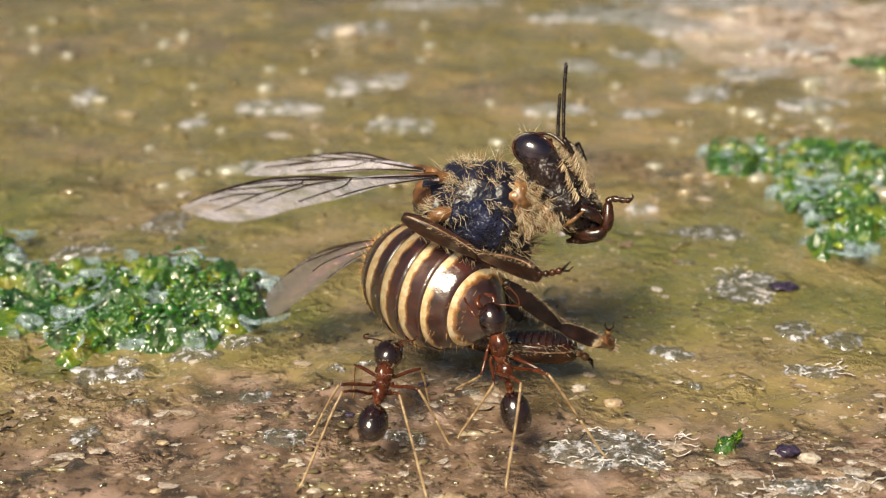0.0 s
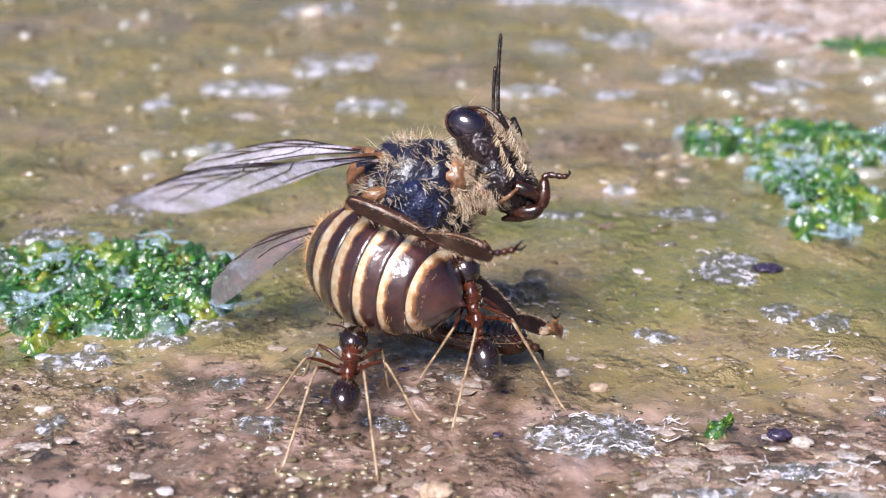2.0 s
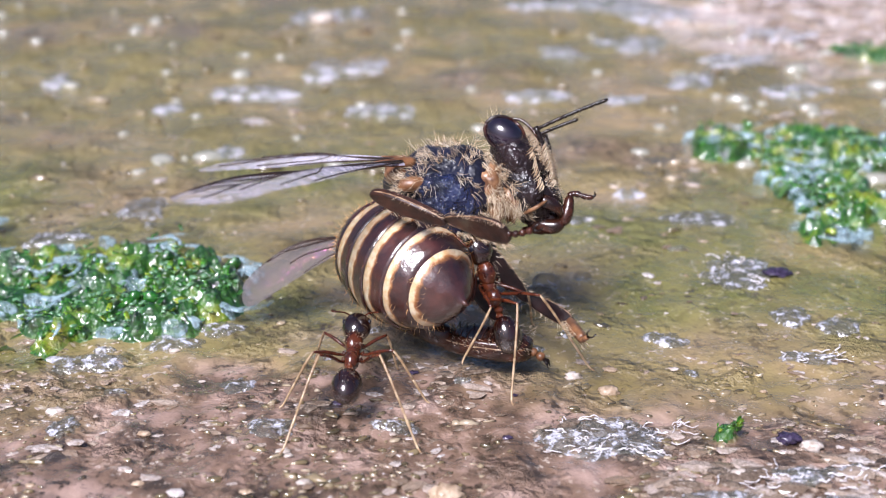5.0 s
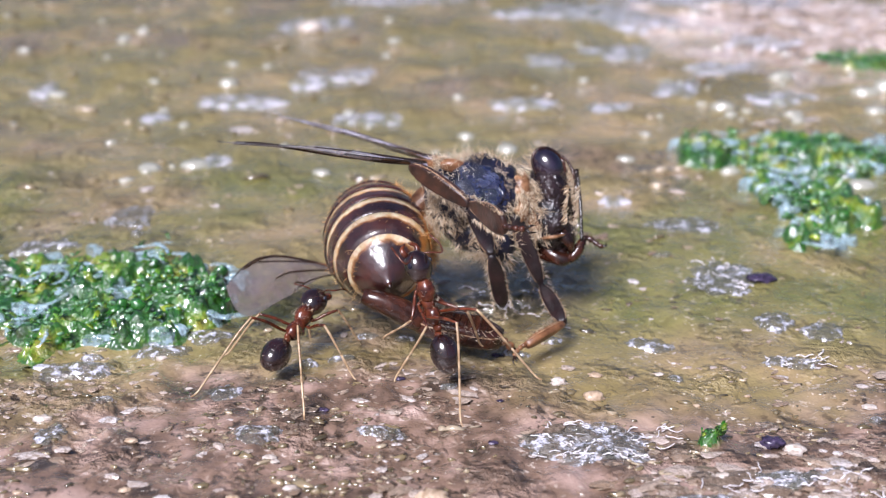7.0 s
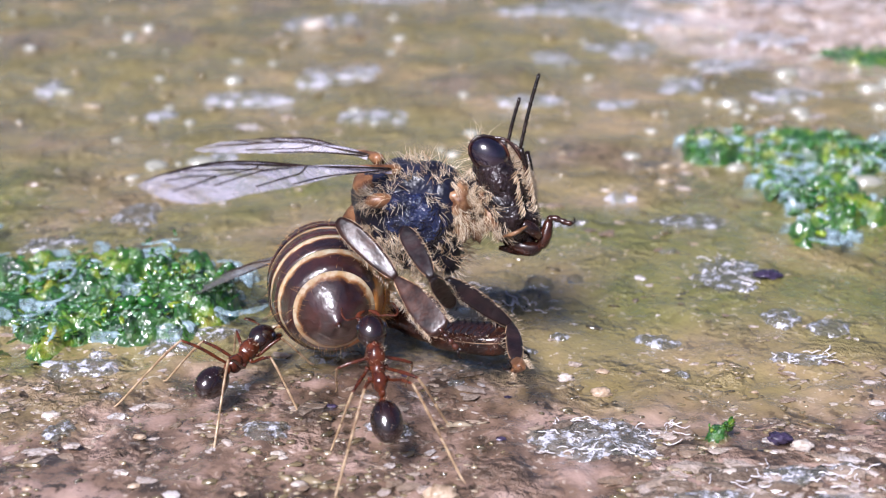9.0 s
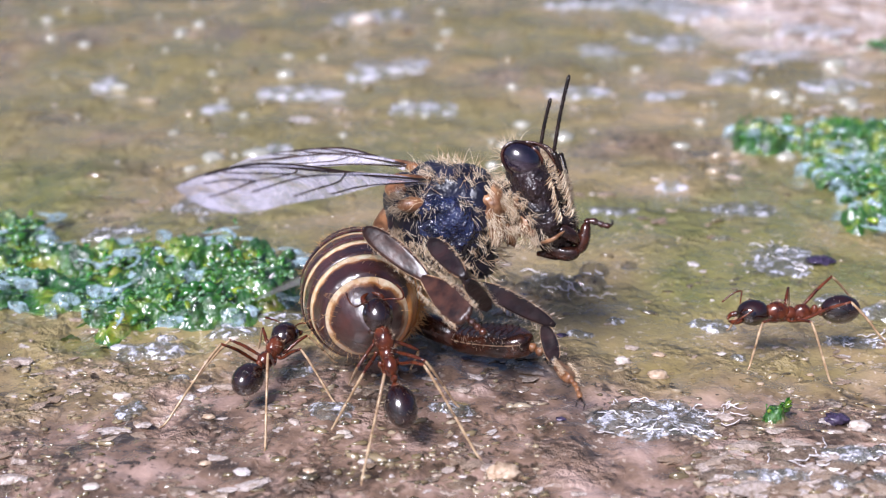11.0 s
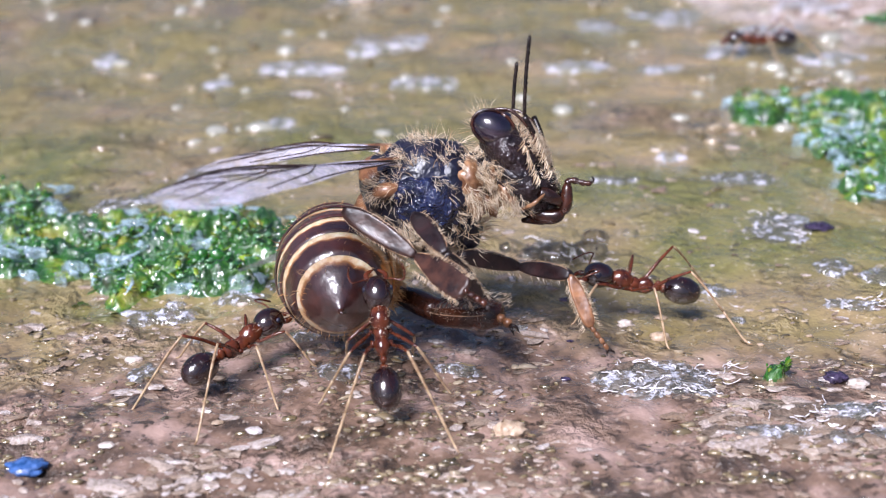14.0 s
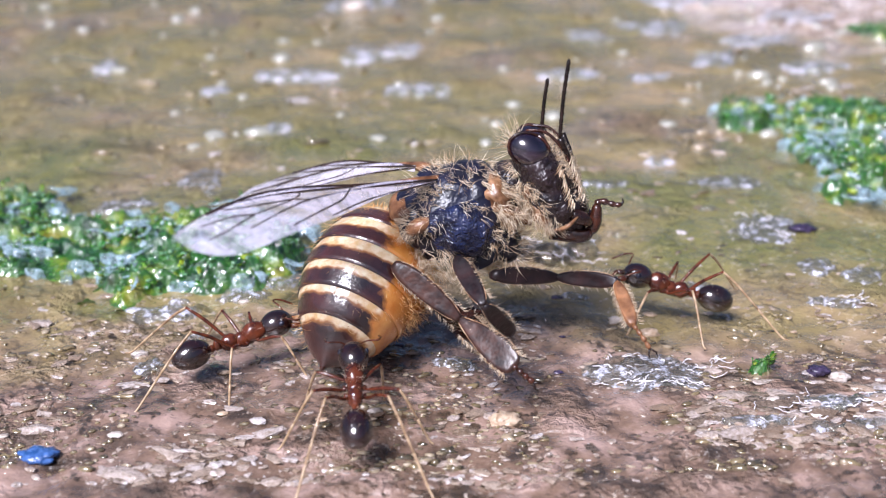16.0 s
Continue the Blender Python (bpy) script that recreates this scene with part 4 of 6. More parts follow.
def make_mat(bed, seed):
    """The moss's continuous wet surface, with holes where mud shows."""
    cx, cy, rx, ry = bed
    step = 0.07
    xs, ys = np.arange(cx - rx * 1.4, cx + rx * 1.4, step), np.arange(cy - ry * 1.4, cy + ry * 1.4, step)
    x, y = np.meshgrid(xs, ys, indexing="ij")
    cover = moss_mask(x, y) - 0.6 * np.clip(value_noise(x, y, 1.6, seed + 4, 3) * 2.4, 0, 1)
    z = height(x, y) + np.where(cover > 0.3, 0.02 + mat_height(x, y, seed) * np.clip((cover - 0.3) * 3, 0, 1), -0.1)
    ny = len(ys)
    i, j = np.nonzero((cover[:-1, :-1] > 0.22) | (cover[1:, 1:] > 0.22))
    a = i * ny + j
    quads = np.stack([a, a + ny, a + ny + 1, a + 1], -1)
    used, back = np.unique(quads, return_inverse=True)
    if len(used) < 50:
        return
    verts = np.stack([x, y, z], -1).reshape(-1, 3)[used]
    tagged(new("moss_mat", mesh_of("moss_mat", verts.tolist(), [tuple(q) for q in back.reshape(-1, 4).tolist()], MAT)), "folded wet green moss mat on mud", "moss", kind="stuff")


def make_moss(bed, seed, count, beads):
    """A cushion of small wet leaflets on soft lumps."""
    cx, cy, rx, ry = bed
    rng = np.random.RandomState(seed)
    pick = random.Random(seed)
    xs, ys = cx + rng.uniform(-1.3, 1.3, 40000) * rx, cy + rng.uniform(-1.3, 1.3, 40000) * ry
    keep = (moss_mask(xs, ys) > 0.35) & (rng.rand(40000) < moss_mask(xs, ys) * np.clip(value_noise(xs, ys, 1.5, seed + 5, 3) * 4.0 + 0.5, 0.0, 1))
    xs, ys = xs[keep], ys[keep]
    if not len(xs):
        return
    hs = height(xs, ys) + np.clip(mat_height(xs, ys, seed), 0, 1)
    make_mat(bed, seed)
    shapes = [lump(pick, 5, 8) for _ in range(6)]
    leaf = np.array([(0, 0, 0), (0.25, 0.3, 0.22), (0.7, 0.32, 0.5), (1, 0, 0.55), (0.7, -0.32, 0.5), (0.25, -0.3, 0.22), (0.5, 0, 0.25), (0.5, 0, 0.15)])
    leaf_faces = [(0, 6, 1), (1, 6, 2), (2, 6, 3), (3, 6, 4), (4, 6, 5), (5, 6, 0), (0, 1, 7), (1, 2, 7), (2, 3, 7), (3, 4, 7), (4, 5, 7), (5, 0, 7)]
    shapes.append((leaf, leaf_faces))
    n = min(len(xs), count)
    s = rng.uniform(0.08, 0.24, n) * (0.55 if rx < 0.5 else 1)
    lumps = [(xs[i], ys[i], hs[i], s[i] * 1.3, s[i] * 0.9, s[i] * rng.uniform(0.4, 1.0), rng.uniform(0, 6.3), pick.randrange(6)) for i in range(n // 4)]
    leaves = [(xs[i], ys[i], hs[i] + 0.05, s[i] * 1.8, s[i] * 1.2, s[i] * rng.uniform(0.3, 2.4), rng.uniform(0, 6.3), 6) for i in range(n // 4, n)]
    moss_bed = tagged(new("moss", scatter("moss", lumps + leaves, shapes, MOSS)), "bright green wet moss cushion beaded with water", "moss", kind="stuff")
    balls = [lump(random.Random(1), 7, 12)]
    balls[0] = (balls[0][0] / np.linalg.norm(balls[0][0], axis=1, keepdims=True), balls[0][1])
    drops = []
    if not beads:
        return
    for i in rng.permutation(n)[:beads]:
        r = rng.uniform(0.03, 0.085) * (1.5 if rng.rand() < 0.2 else 1)
        drops.append((xs[i], ys[i], hs[i] + s[i] * 0.7, r * rng.uniform(1, 1.7), r, r * 0.8, rng.uniform(0, 3), 0))
    tagged(new("dew", scatter("dew", drops, balls, DEW)), "clear water beads on the moss", "water", kind="stuff")


def make_film(x, y, rx, ry, seed, material=None, name="puddle", label="shallow puddle with pale scum and painted sky sheen on the mud", lift=0.0):
    """A thin ragged lens of water that lies on the mud."""
    n, rings = 40, 7
    verts, faces = [], []
    z0 = height_at(x, y)
    for i in range(rings + 1):
        f = i / rings
        for k in range(n):
            a = 2 * math.pi * k / n
            e = 1 + 0.45 * noise.noise(Vector((math.cos(a) * 1.6, math.sin(a) * 1.6, seed * 3.3))) + 0.25 * noise.noise(Vector((math.cos(a) * 5, math.sin(a) * 5, seed * 5.1)))
            px, py = x + math.cos(a) * rx * f * e, y + math.sin(a) * ry * f * e
            swell = 0.10 * (1 - f ** 3) + 0.05 * noise.noise(Vector((px * 3, py * 3, seed)))
            verts.append((px, py, max(swell, 0.0) + 0.03 + lift + z0 * 0.4 if f < 1 else None))
    ground = height(np.array([v[0] for v in verts]), np.array([v[1] for v in verts]))
    verts = [(a, b, g - 0.03 if c is None else c + g * 0.6) for (a, b, c), g in zip(verts, ground.tolist())]
    for i in range(rings):
        for k in range(n):
            a, b = i * n + k, i * n + (k + 1) % n
            faces.append((a, a + n, b + n, b))
    tagged(new(name, mesh_of(name, verts, faces, material or FILM)), label, "water", "water films on the mud")


def make_ribbon(bed, seed):
    """A curving ribbon of standing water that winds between the moss cushions."""
    rng = random.Random(seed)
    x, y = bed[0] + rng.uniform(-0.95, 0.95) * bed[2], bed[1] + rng.uniform(-1.0, 0.9) * bed[3]
    if float(moss_mask(np.array([x]), np.array([y]))[0]) < 0.15:
        return
    a, turn, pts = rng.uniform(-0.5, 0.5), rng.uniform(-0.9, 0.9), []
    for _ in range(rng.randint(4, 7)):
        pts.append((x, y))
        x, y = x + math.cos(a) * 0.3, y + math.sin(a) * 0.34
        a += turn * rng.uniform(0.2, 1.3)
    xs, ys = np.array([p[0] for p in pts]), np.array([p[1] for p in pts])
    zs = height(xs, ys) + 0.16 + rng.uniform(0.05, 0.35)
    line = spline([(p[0], p[1], z) for p, z in zip(pts, zs.tolist())], 4)
    wide = rng.uniform(0.07, 0.2)
    radii = []
    for k in range(len(line)):
        swell = math.sin(math.pi * (k + 0.5) / len(line)) ** 0.5 * (1 + 0.5 * noise.noise(Vector((k * 0.6, seed, 0))))
        radii.append((wide * swell, 0.045 * swell))
    rings = []
    for k, p in enumerate(line):
        d = (line[min(k + 1, len(line) - 1)] - line[max(k - 1, 0)]).normalized()
        side = d.cross(Vector((0, 0, 1))).normalized()
        rings.append((p, side * radii[k][0], Vector((0, 0, radii[k][1]))))
    tagged(new("water_ribbon", mesh_of("water_ribbon", *lathe(rings, 10), SHEET)), "winding ribbon of water in the moss, painted with pale sky reflection", "water", "water films on the mud")


def make_scum(x, y, rx, ry, count, seed):
    """Pale wet threads and rims that lie in a puddle."""
    rng = random.Random(seed)
    pieces = []
    for _ in range(count):
        px, py = x + rng.uniform(-1, 1) * rx, y + rng.uniform(-1, 1) * ry
        a = rng.uniform(-0.5, 0.5)
        ln = rng.uniform(0.15, 0.6)
        pts = []
        for k in range(5):
            a += rng.uniform(-0.9, 0.9)
            pts.append((px, py, rng.uniform(0.08, 0.14)))
            px, py = px + math.cos(a) * ln / 4, py + math.sin(a) * ln / 4
        ground = height(np.array([p[0] for p in pts]), np.array([p[1] for p in pts]))
        pts = [(p, q, r + g) for (p, q, r), g in zip(pts, ground.tolist())]
        pl = spline(pts, 3)
        r = rng.uniform(0.010, 0.022)
        pieces.append(tube(pl, [r] * (len(pl) - 1) + [r * 0.4], 6))
    tagged(new("scum", mesh_of("scum", *join(*pieces), SCUM)), "pale thread-like scum in a puddle", "scum", kind="stuff")


def make_pebble(x, y, size, material, label, seed, flat=0.6):
    v, f = blob((x, y, height_at(x, y) + size * flat * 0.45), (size * 1.15, size * 0.8, size * flat), 18, 12, 0.45, seed)
    tagged(new("pebble", mesh_of("pebble", v, f, material)), label, "pebble", "pebbles on the mud")


def film_skin():
    m = Nodes("shallow water with scum and painted sky sheen")
    lace = m.grey(m.noise(0.30, 5, 0.7), 0.50, 0.60)
    # The lilac-white lace is scum and also sky reflection painted into the colour.
    tone = m.mix(lace, (0.16, 0.16, 0.13), (0.62, 0.61, 0.68))
    m.put(Base_Color=tone, Roughness=0.1, Specular_IOR_Level=0.8, Coat_Weight=1.0, Coat_IOR=1.9, Coat_Roughness=0.05, Alpha=m.grey(lace, 0.0, 1.0, 0.45, 0.95))
    h = m.maths("ADD", m.noise(0.4, 4), m.maths("MULTIPLY", m.noise(0.13, 2), 0.25))
    ripple = m.tree.nodes.new("ShaderNodeBump")
    ripple.inputs["Distance"].default_value = 0.25 * MM
    m.link(m.noise(0.5, 3), ripple.inputs["Height"])
    m.link(ripple.outputs[0], m.bsdf.inputs["Coat Normal"])
    return m.bump(h, 0.3).mat


def stone(name, a, b, rough=0.3):
    m = Nodes(name)
    m.put(Base_Color=m.mix(m.grey(m.noise(0.15, 4), 0.35, 0.65), a, b), Roughness=rough, Coat_Weight=0.4)
    return m.bump(m.noise(0.1, 3), 0.03).mat


def sheet_skin():
    m = Nodes("water sheet with painted sky tint")
    # Pale blue base colour paints the sky's reflection onto the water.
    m.put(Base_Color=(0.32, 0.44, 0.49, 1), Roughness=0.08, Coat_Weight=1.0, Coat_IOR=1.9, Coat_Roughness=0.06, Alpha=m.grey(m.noise(0.35, 3), 0.4, 0.6, 0.15, 0.8))
    ripple = m.tree.nodes.new("ShaderNodeBump")
    ripple.inputs["Distance"].default_value = 0.25 * MM
    m.link(m.noise(0.32, 3), ripple.inputs["Height"])
    m.link(ripple.outputs[0], m.bsdf.inputs["Coat Normal"])
    return m.bump(m.noise(0.5, 3), 0.2).mat


def drop_skin(name, tone):
    m = Nodes(name)
    return m.put(Base_Color=tone, Roughness=0.2, IOR=1.7, Coat_Weight=1.0, Coat_IOR=1.9, Coat_Roughness=0.05).mat


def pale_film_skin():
    m = Nodes("far water with painted sky sheen")
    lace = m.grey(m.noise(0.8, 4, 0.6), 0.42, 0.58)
    # Pale lilac patches put the far water's bright sky reflection into the base colour.
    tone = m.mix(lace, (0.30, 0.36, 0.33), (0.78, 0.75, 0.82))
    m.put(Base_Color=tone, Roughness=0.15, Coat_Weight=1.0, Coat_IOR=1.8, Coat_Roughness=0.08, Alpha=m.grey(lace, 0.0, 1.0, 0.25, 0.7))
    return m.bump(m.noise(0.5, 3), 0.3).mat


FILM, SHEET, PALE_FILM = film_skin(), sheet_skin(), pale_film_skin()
DROPS = drop_skin("water drops over mud", (0.34, 0.33, 0.27, 1))
DEW = drop_skin("dew over moss", (0.10, 0.22, 0.10, 1))
SCUM = stone("pale scum", (0.56, 0.51, 0.51), (0.84, 0.81, 0.84), 0.15)
PALE_STONE = stone("pale stone", (0.36, 0.29, 0.23), (0.62, 0.55, 0.50))
TAN_STONE = stone("tan stone", (0.30, 0.2, 0.12), (0.55, 0.42, 0.3))
PURPLE_STONE = stone("purple-black stone", (0.02, 0.014, 0.03), (0.07, 0.05, 0.10), 0.2)
BLUE_CHIP = stone("blue chip", (0.02, 0.07, 0.22), (0.08, 0.16, 0.4), 0.2)

def bead_skin():
    m = Nodes("wet glistening grit")
    tone = m.ramp(m.island(), (0.0, (0.06, 0.045, 0.02)), (0.6, (0.22, 0.165, 0.08)), (1.0, (0.40, 0.32, 0.22)))
    return m.put(Base_Color=tone, Roughness=0.14, Specular_IOR_Level=0.6, IOR=1.6, Coat_Weight=1.0, Coat_IOR=1.8, Coat_Roughness=0.09).mat


BEADS = bead_skin()


def make_beads():
    """Wet grit and drops that stand proud of the mud and catch the sun."""
    rng = np.random.RandomState(51)
    pick = random.Random(52)
    shapes = [lump(pick, 4, 8) for _ in range(8)]
    count = 17000
    x, y = rng.uniform(-28, 30, count), -17 + 58 * rng.rand(count) ** 1.9
    dense = np.clip(value_noise(x, y, 2.6, 70, 4, 0.6) * 3.0, 0, 1)
    keep = (rng.rand(count) < (dense * 0.9 + 0.05) * np.where(y < -8.5, 1.0, np.where(y < 8, 0.22, 0.07))) & (moss_mask(x, y) < 0.5)
    x, y = x[keep], y[keep]
    n = len(x)
    size = np.exp(rng.normal(-3.1, 0.5, n)).clip(0.02, 0.13) * np.where(y > 6, 2.0, 1.0)
    z = height(x, y) + size * 0.1
    places = np.stack([x, y, z, size * rng.uniform(1.0, 2.6, n), size * rng.uniform(0.7, 1.2, n), size * rng.uniform(0.5, 0.9, n), rng.uniform(-0.5, 0.5, n), rng.randint(0, 8, n)], -1)
    tagged(new("wet_grit", scatter("wet_grit", places, shapes, BEADS)), "glistening wet grit on the mud", "grit", kind="stuff")


make_grains()
make_beads()
for k, bed in enumerate(MOSS_BEDS):
    area = bed[2] * bed[3]
    make_moss(bed, 100 + k, 26 if area < 0.2 else int(min(420, 30 * area)), int(min(260, 17 * area)) if area > 0.2 else 0)

FILMS = ((4.1, -12.1, 1.85, 0.95), (9.2, -2.5, 1.09, 1.4), (-4.5, -12.0, 0.64, 0.49), (-5.7, -9.6, 0.53, 0.37), (-11.0, 2.9, 0.91, 0.99), (6.3, -6.6, 0.74, 0.43), (10.2, -7.9, 0.88, 0.41), (-9.8, -11.9, 0.43, 0.41),
         (-10.1, -8.3, 1.27, 0.47), (8.8, 2.1, 1.20, 0.96), (4.1, 2.1, 0.80, 0.48), (-10.4, -0.9, 0.41, 1.0), (-13.3, 0.5, 1.16, 0.60), (-1.4, -11.8, 0.58, 0.28), (11.5, -6.0, 0.67, 0.52), (10.2, -5.6, 0.67, 0.61), (-6.6, -6.4, 0.7, 0.4), (-7.9, -7.2, 0.9, 0.4))
FAR_FILMS = ((5.8, 25.8, 1.33, 1.63), (-7.3, 34.5, 2.6, 2.2), (-6.3, 22.4, 1.13, 1.70), (-4.1, 23.0, 1.14, 1.51), (4.2, 17.5, 1.57, 1.10), (-3.1, 15.3, 1.52, 1.03), (8.0, 37.0, 4.6, 2.4), (11.8, 20.4, 1.37, 1.60), (8.0, 17.0, 1.04, 0.90),
             (-12.8, 16.1, 0.77, 1.06), (-19.0, 20.4, 0.68, 1.40), (-8.9, 9.4, 0.57, 0.84), (6.7, 4.9, 0.63, 0.60), (-9.1, 18.4, 2.13, 1.13), (10, 28, 2.2, 1.6), (14.5, 24, 1.8, 1.4), (12, 34, 2.5, 1.8), (13.5, 41, 4.5, 2.2), (-2.5, 41, 4.0, 2.0), (20, 40, 4.0, 2.2), (16, 18, 1.6, 1.0), (18, 29, 2.0, 1.5))
wet = random.Random(4)
for k, bed in enumerate(MOSS_BEDS[:6]):
    placed = 0
    while placed < int(8 + bed[2] * bed[3] * 2.6):
        px, py = bed[0] + wet.uniform(-1.1, 1.1) * bed[2], bed[1] + wet.uniform(-1.1, 1.1) * bed[3]
        if float(moss_mask(np.array([px]), np.array([py]))[0]) < 0.2:
            continue
        make_film(px, py, wet.uniform(0.15, 0.5), wet.uniform(0.07, 0.22), 200 + 40 * k + placed, SHEET, "water_sheet", "sheet of water lying in the moss, painted with pale sky reflection", wet.uniform(0.1, 0.34))
        placed += 1
for k, f in enumerate(FILMS):
    make_film(*f, k)
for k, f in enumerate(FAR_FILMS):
    make_film(*f, 18 + k, PALE_FILM, "puddle", "shallow puddle with painted pale sky sheen on the far mud")
for k in range(10):
    make_film(8.3 + wet.uniform(-3, 3), -14.7 + wet.uniform(-1.0, 0.9), wet.uniform(0.35, 1.0), wet.uniform(0.15, 0.35), 300 + k, None, "puddle", "shallow lilac puddle among near grit")
for k in range(22):
    make_film(wet.uniform(-13, 13), wet.uniform(-15, 4), wet.uniform(0.15, 0.4), wet.uniform(0.08, 0.2), 340 + k, None, "puddle", "small puddle with pale scum and painted sky sheen on mud")
for k, bed in enumerate(MOSS_BEDS[:6]):
    for r in range(int(5 + bed[2] * bed[3] * 1.1)):
        make_ribbon(bed, 500 + 40 * k + r)
make_scum(4.1, -12.1, 1.8, 0.8, 60, 5)
make_scum(9.2, -2.5, 0.9, 1.1, 18, 6)
make_scum(10.2, -7.9, 0.9, 0.35, 14, 7)
make_scum(8.2, -14.4, 2.3, 0.7, 40, 8)
make_scum(2.0, -4.2, 1.3, 0.9, 26, 9)
make_film(1.6, -4.2, 0.9, 0.8, 71, WATER, "water_drop", "domed clear drop of water behind the bee")

def make_bubble(x, y, r, seed):
    v, f = blob((x, y, height_at(x, y) + r * 0.15), (r * 1.25, r, r * 0.8), 28, 18, 0.12, seed)
    tagged(new("water_drop", mesh_of("water_drop", v, f, WATER)), "domed clear drop of water on mud", "water", "water drops behind the bee")


for k, place in enumerate(((0.80, -4.70, 0.30), (1.85, -4.95, 0.58), (2.75, -4.3, 0.5), (3.05, -3.34, 0.38), (0.19, -4.01, 0.25), (4.24, -2.88, 0.22), (1.38, -4.04, 0.20))):
    make_bubble(*place, 60 + k)

make_pebble(-0.08, -14.66, 0.36, TAN_STONE, "rounded tan pebble half sunk in mud", 1)
make_pebble(8.5, -12.3, 0.26, PURPLE_STONE, "small purple-black pebble on the mud", 2)
make_pebble(-11.5, -16.4, 0.42, BLUE_CHIP, "deep blue chip lying in the mud", 3, 0.35)
make_pebble(-7.2, 32.8, 0.62, PALE_STONE, "smooth white pebble on far mud", 4)
make_pebble(-10.2, -11.1, 0.2, PALE_STONE, "pale pebble on the mud", 5)
make_pebble(6.9, -13.9, 0.22, PALE_STONE, "pale pebble on the mud", 6)
make_pebble(9.0, -12.6, 0.24, PALE_STONE, "pale pebble on the mud", 7)
make_pebble(3.4, -8.9, 0.2, PALE_STONE, "pale pebble on the mud", 8)
make_pebble(4.3, -9.6, 0.24, TAN_STONE, "tan pebble on the mud", 9)
make_pebble(10.4, -2.7, 0.4, PURPLE_STONE, "purple-grey pebble beside the moss", 10, 0.3)
loose = random.Random(31)
for k in range(30):
    px, py = loose.uniform(-13, 14), loose.uniform(-16.5, -7.0)
    size = loose.uniform(0.07, 0.17)
    make_pebble(px, py, size, (PALE_STONE, TAN_STONE, PALE_STONE, TAN_STONE, PURPLE_STONE)[k % 5], ("small pale stone on the mud", "small tan stone on the mud", "small pale stone on the mud", "small tan stone on the mud", "small dark stone on the mud")[k % 5], 40 + k, 0.32)


def make_far_drops():
    """Round drops of water on the far mud that catch the sun."""
    rng = np.random.RandomState(91)
    ball = lump(random.Random(1), 9, 16)
    ball = (ball[0] / np.linalg.norm(ball[0], axis=1, keepdims=True), ball[1])
    n = 90
    y = 6 + 32 * rng.rand(n) ** 1.1
    x = rng.uniform(-0.75, 0.75, n) * (30 + y) * 0.62
    r = rng.uniform(0.12, 0.34, n) * np.where(rng.rand(n) < 0.2, 1.6, 1)
    z = height(x, y)
    places = np.stack([x, y, z, r * rng.uniform(1, 1.6, n), r, r * rng.uniform(0.5, 0.8, n), rng.uniform(-0.5, 0.5, n), np.zeros(n)], -1)
    tagged(new("far_drops", scatter("far_drops", places, [ball], DROPS)), "round water drops on the far mud", "water", kind="stuff")

make_far_drops()


# ---- what moves ----
def keyed(rows):
    return [(t, mpose(*p)) for t, *p in rows]


def walk_part(ob, parent_rows, rows):
    walk(ob, [(t, m0.inverted() @ m) for (t, m0), (_, m) in zip(parent_rows, rows)])


def walk_ant(ant, legs, rows, step=1.1):
    """The body follows its rows; every leg turns at the hip so that its foot stays planted until it is left too far behind."""
    walk(ant, rows)
    reach = math.atan2(-1.05, 2.82)
    for k, (leg, hip, home) in enumerate(legs):
        planted, out = None, []
        for t, m in rows:
            flat = m.to_3x3() @ Vector((1, 0, 0))
            yaw = Matrix.Rotation(math.atan2(flat.y, flat.x), 3, "Z")
            want = m.translation + yaw @ Vector((home[0] * MM, home[1] * MM, 0))
            want.z = 0.02 * MM
            if planted is None or (planted - want).length > step * MM * (0.7 + 0.2 * (k % 3)):
                planted = want
            local = m.inverted() @ planted - Vector(hip) * MM
            d = local.normalized()
            az = math.atan2(d.y, d.x)
            el = math.atan2(d.z, math.hypot(d.x, d.y))
            turn = Matrix.Rotation(az, 4, "Z") @ Matrix.Rotation(-(el - reach), 4, "Y")
            out.append((t, Matrix.Translation(Vector(hip) * MM) @ turn))
        walk(leg, out)


